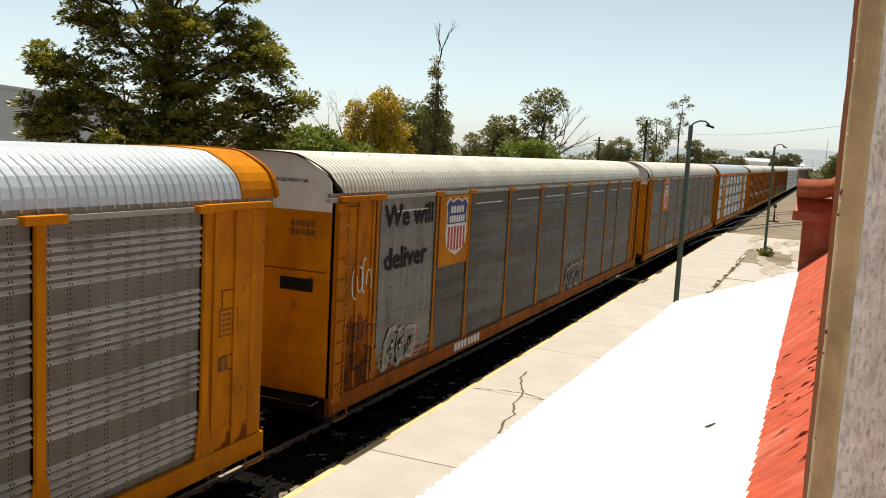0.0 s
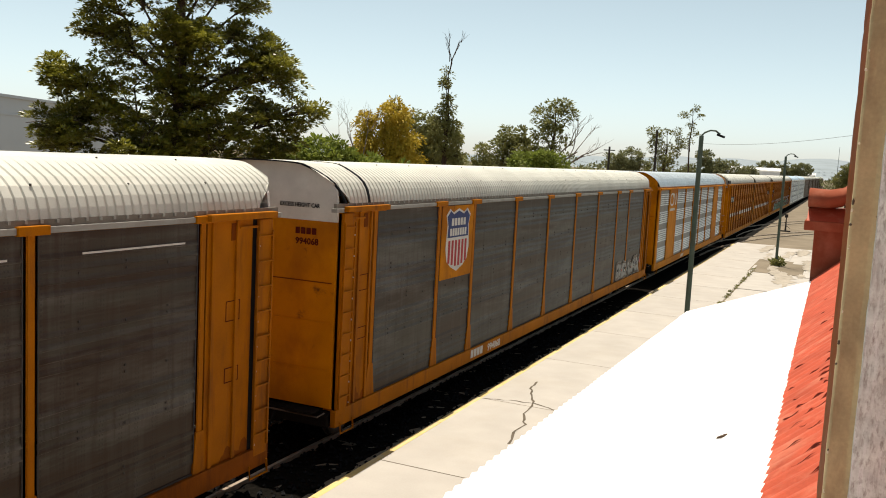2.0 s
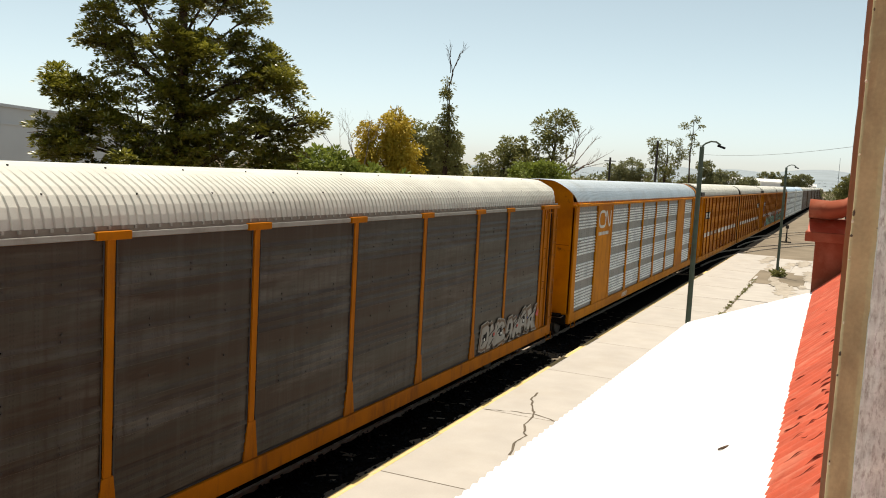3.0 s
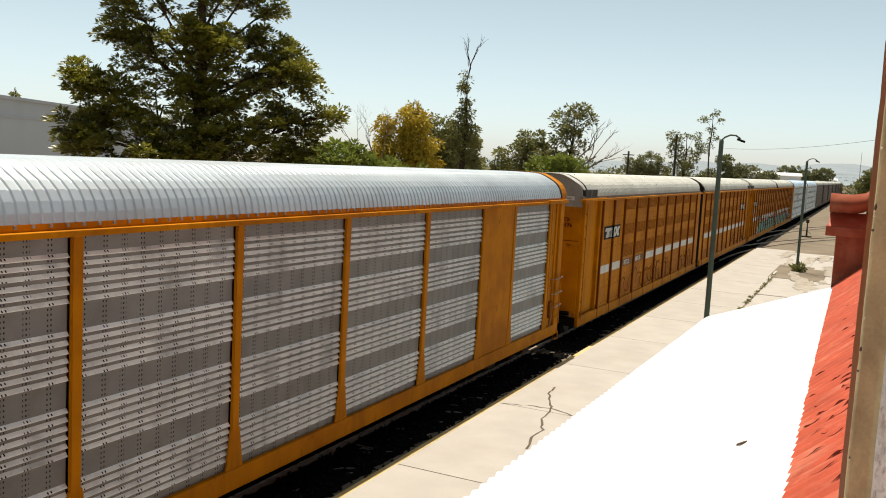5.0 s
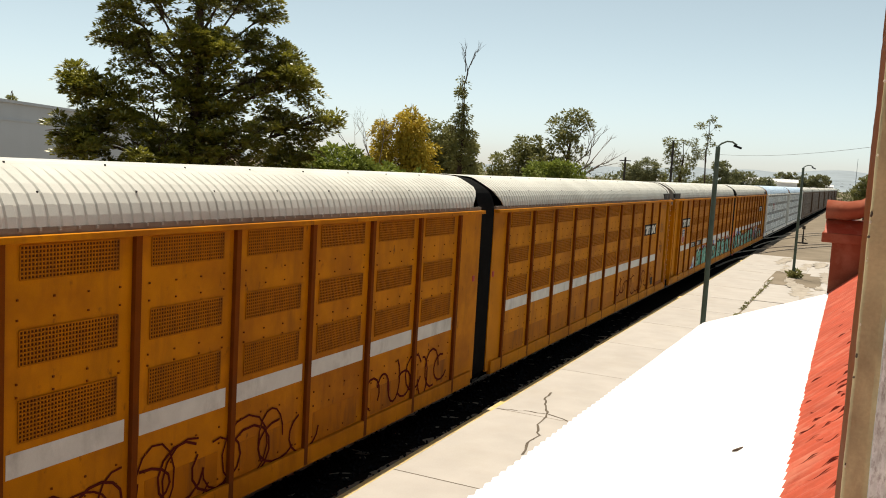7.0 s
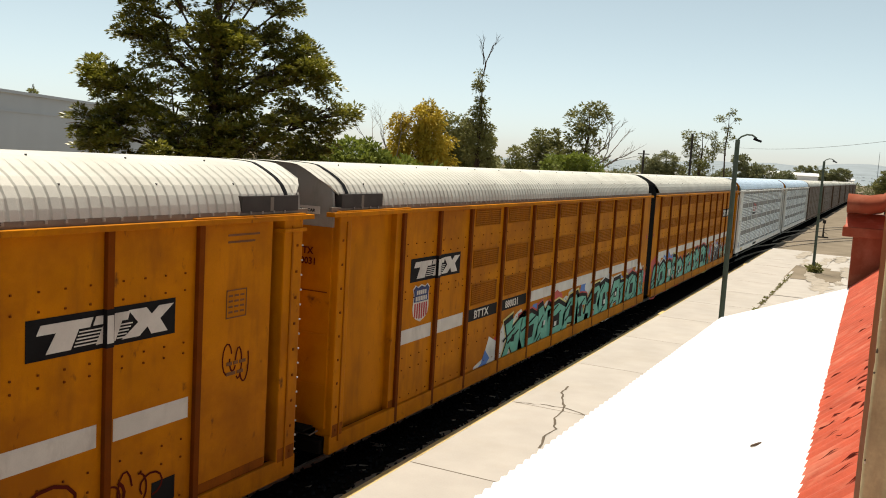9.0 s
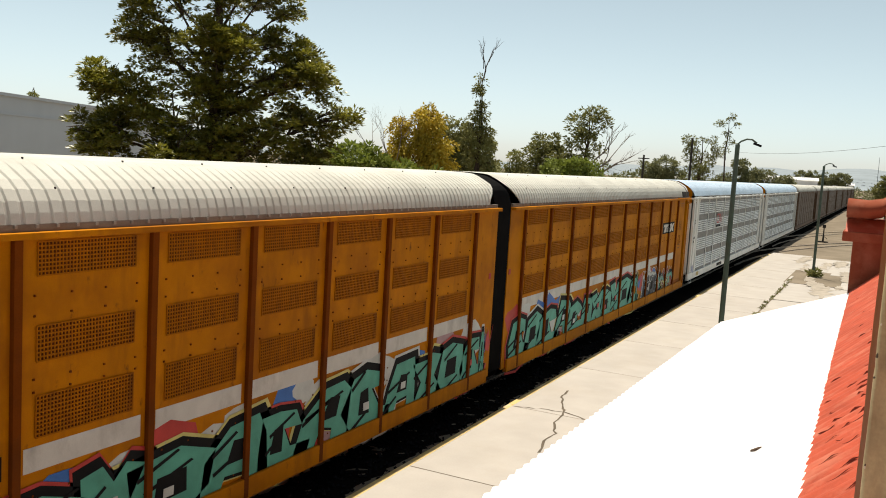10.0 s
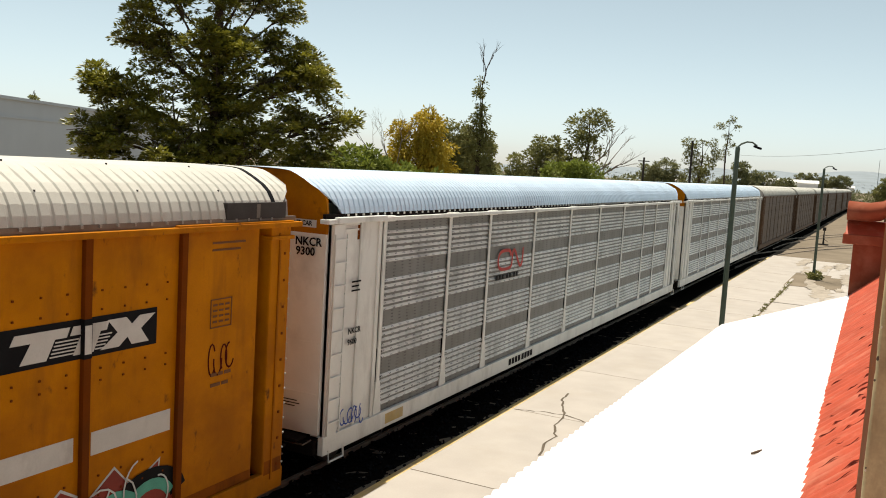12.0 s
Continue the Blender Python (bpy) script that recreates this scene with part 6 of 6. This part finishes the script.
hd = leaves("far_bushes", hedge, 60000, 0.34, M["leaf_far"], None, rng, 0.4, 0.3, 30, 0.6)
tagged(hd, "hazy band of far bushes along the yard", "bushes", kind="stuff")
weeds = leaves("weeds", [(-3.25, 56.7, 0.35, 0.25), (-3.4, 57.2, 0.3, 0.2), (-3.1, 57.2, 0.4, 0.25)], 420, 0.13, M["leaf_olive"], None, rng, 0.1, -0.3, 20, 0.1)
strip = [(-4.22 + 0.03 * math.sin(k * 2.1), 33 + 0.85 * k + 0.4 * math.sin(k * 1.7), 0.23, 0.05 + 0.03 * math.sin(k * 1.3) ** 2) for k in range(24)]
tagged(leaves("dry_grass", strip, 900, 0.05, M["leaf_olive"], None, rng, 0.1, -0.4, 12, 0.06), "dry grass and weeds along the platform kerb joint", "grass", kind="stuff")
tagged(weeds, "tuft of weeds round the lamp base", "weeds", kind="stuff")

# ---- far buildings, hills ----
def warehouse():
    e = tagged(new("warehouse"), "large plain grey metal-clad warehouse behind the big tree", "warehouse")
    a, b = Vector((-45.0, 33.0)), Vector((-49.3, 42.3))
    d = (b - a).normalized()
    e.matrix_basis = pose(a.x, a.y, 0, 0, 0, math.degrees(math.atan2(d.y, d.x)))
    part("wall", box(-14, 34, 0.0, 0.2, 0, 8.02), M["cladding"], e)
    part("wall", box(-14, -13.8, 0.2, 26, 0, 8.02), M["cladding"], e)
    part("roof", box(-14.2, 34.2, -0.15, 26, 8.02, 8.2), M["cladding"], e)
    part("ledge", box(-14, 34, -0.06, -0.002, 6.95, 7.05), M["cladding"], e)


warehouse()


def far_shed(yaw, r, w, z, label):
    x, y = yawed(yaw, r)
    e = tagged(new("far_shed"), label, "shed")
    e.matrix_basis = pose(x, y, 0, 0, 0, yaw)
    part("wall", box(-w / 2, w / 2, 0, 8, 0, z - 0.7), M["town"], e)
    bm = bmesh.new()
    v = [bm.verts.new(p) for p in ((-w / 2 - 0.3, -0.4, z - 0.8), (w / 2 + 0.3, -0.4, z - 0.8), (w / 2 + 0.3, 4, z), (-w / 2 - 0.3, 4, z), (-w / 2 - 0.3, 8.4, z - 0.8), (w / 2 + 0.3, 8.4, z - 0.8))]
    bm.faces.new((v[0], v[1], v[2], v[3]))
    bm.faces.new((v[3], v[2], v[5], v[4]))
    bmesh.ops.solidify(bm, geom=bm.faces[:], thickness=0.1)
    part("roof", bm, M["whiteroof"], e)


far_shed(5.2, 235, 13.5, 7.3, "far shed with a white sunlit roof")
far_shed(2.6, 380, 14, 6.9, "low pale far shed by the tracks")
far_shed(12.0, 180, 4, 6.2, "small pale far shed among bushes")


def hills():
    rows = []
    for r, k in ((1500, 0.0), (2300, 0.55), (3200, 1.0), (3600, 0.8)):
        row = []
        for i in range(121):
            yaw = 62 - 80 * i / 120
            h = 14 + 36 * max(0, (20 - yaw) / 24) ** 0.7 if yaw < 20 else 14
            h = h * (1 + 0.25 * noise.noise((yaw * 0.35, 0, 0)) + 0.10 * noise.noise((yaw * 1.3, 3, 0)))
            x, y = yawed(yaw, r)
            row.append((x, y, -0.5 + h * 1.35 * k))
        rows.append(row)
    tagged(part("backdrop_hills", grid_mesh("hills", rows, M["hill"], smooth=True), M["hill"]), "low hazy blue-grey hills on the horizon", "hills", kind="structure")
    bm = bmesh.new()
    rg = random.Random(12)
    for _ in range(260):
        yaw, r = rg.uniform(-3, 22), rg.uniform(1500, 2200)
        x, y = yawed(yaw, r)
        h = (14 + 36 * max(0, (20 - yaw) / 24) ** 0.7) * 1.35 * 0.55 * (r - 1500) / 800
        w = rg.uniform(1.2, 3)
        box(x - w, x + w, y - 4, y + 4, h - 6, h + rg.uniform(0.4, 1.6), bm)
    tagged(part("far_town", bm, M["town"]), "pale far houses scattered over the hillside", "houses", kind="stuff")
    x, y = yawed(0.35, 900)
    m = tagged(new("radio_mast"), "thin far lattice radio mast", "mast")
    m.matrix_basis = pose(x, y, 0)
    part("mast", tube([(0, 0, 0), (0, 0, 34)], [0.4, 0.2], 4), M["hill"], m)


hills()


# ---- motion ----
# (t, metres run since the start)
RUN = [(0.0, 0.0), (0.5, 7.38), (1.0, 14.92), (1.5, 22.57), (2.0, 30.24), (2.5, 37.85), (3.0, 45.21), (5.0, 75.0), (5.5, 82.53), (6.0, 90.21), (6.5, 98.01),
       (7.0, 105.9), (9.0, 137.07), (9.5, 144.88), (10.0, 152.67), (10.5, 160.35), (11.0, 168.19), (11.5, 176.21), (12.0, 184.13)]


def run_at(t):
    for (t0, r0), (t1, r1) in zip(RUN, RUN[1:]):
        if t <= t1:
            return r0 + (r1 - r0) * (t - t0) / (t1 - t0)
    return RUN[-1][1]


def motions():
    spin = [(k / FPS, math.degrees(run_at(k / FPS) / 0.42)) for k in range(frame(12.0))]
    for thing, behind in CARS:
        for truck in thing.children:
            for w in truck.children:
                if w.name.startswith("wheelset"):
                    c = w.matrix_basis.translation.copy()
                    walk(w, [(t, pose(c.x, c.y, c.z, a % 360, 0, 0)) for t, a in spin])
    for thing, behind in CARS:
        walk(thing, [(t, pose(YARD_X, 13.5 + behind - run, 0)) for t, run in RUN])


motions()
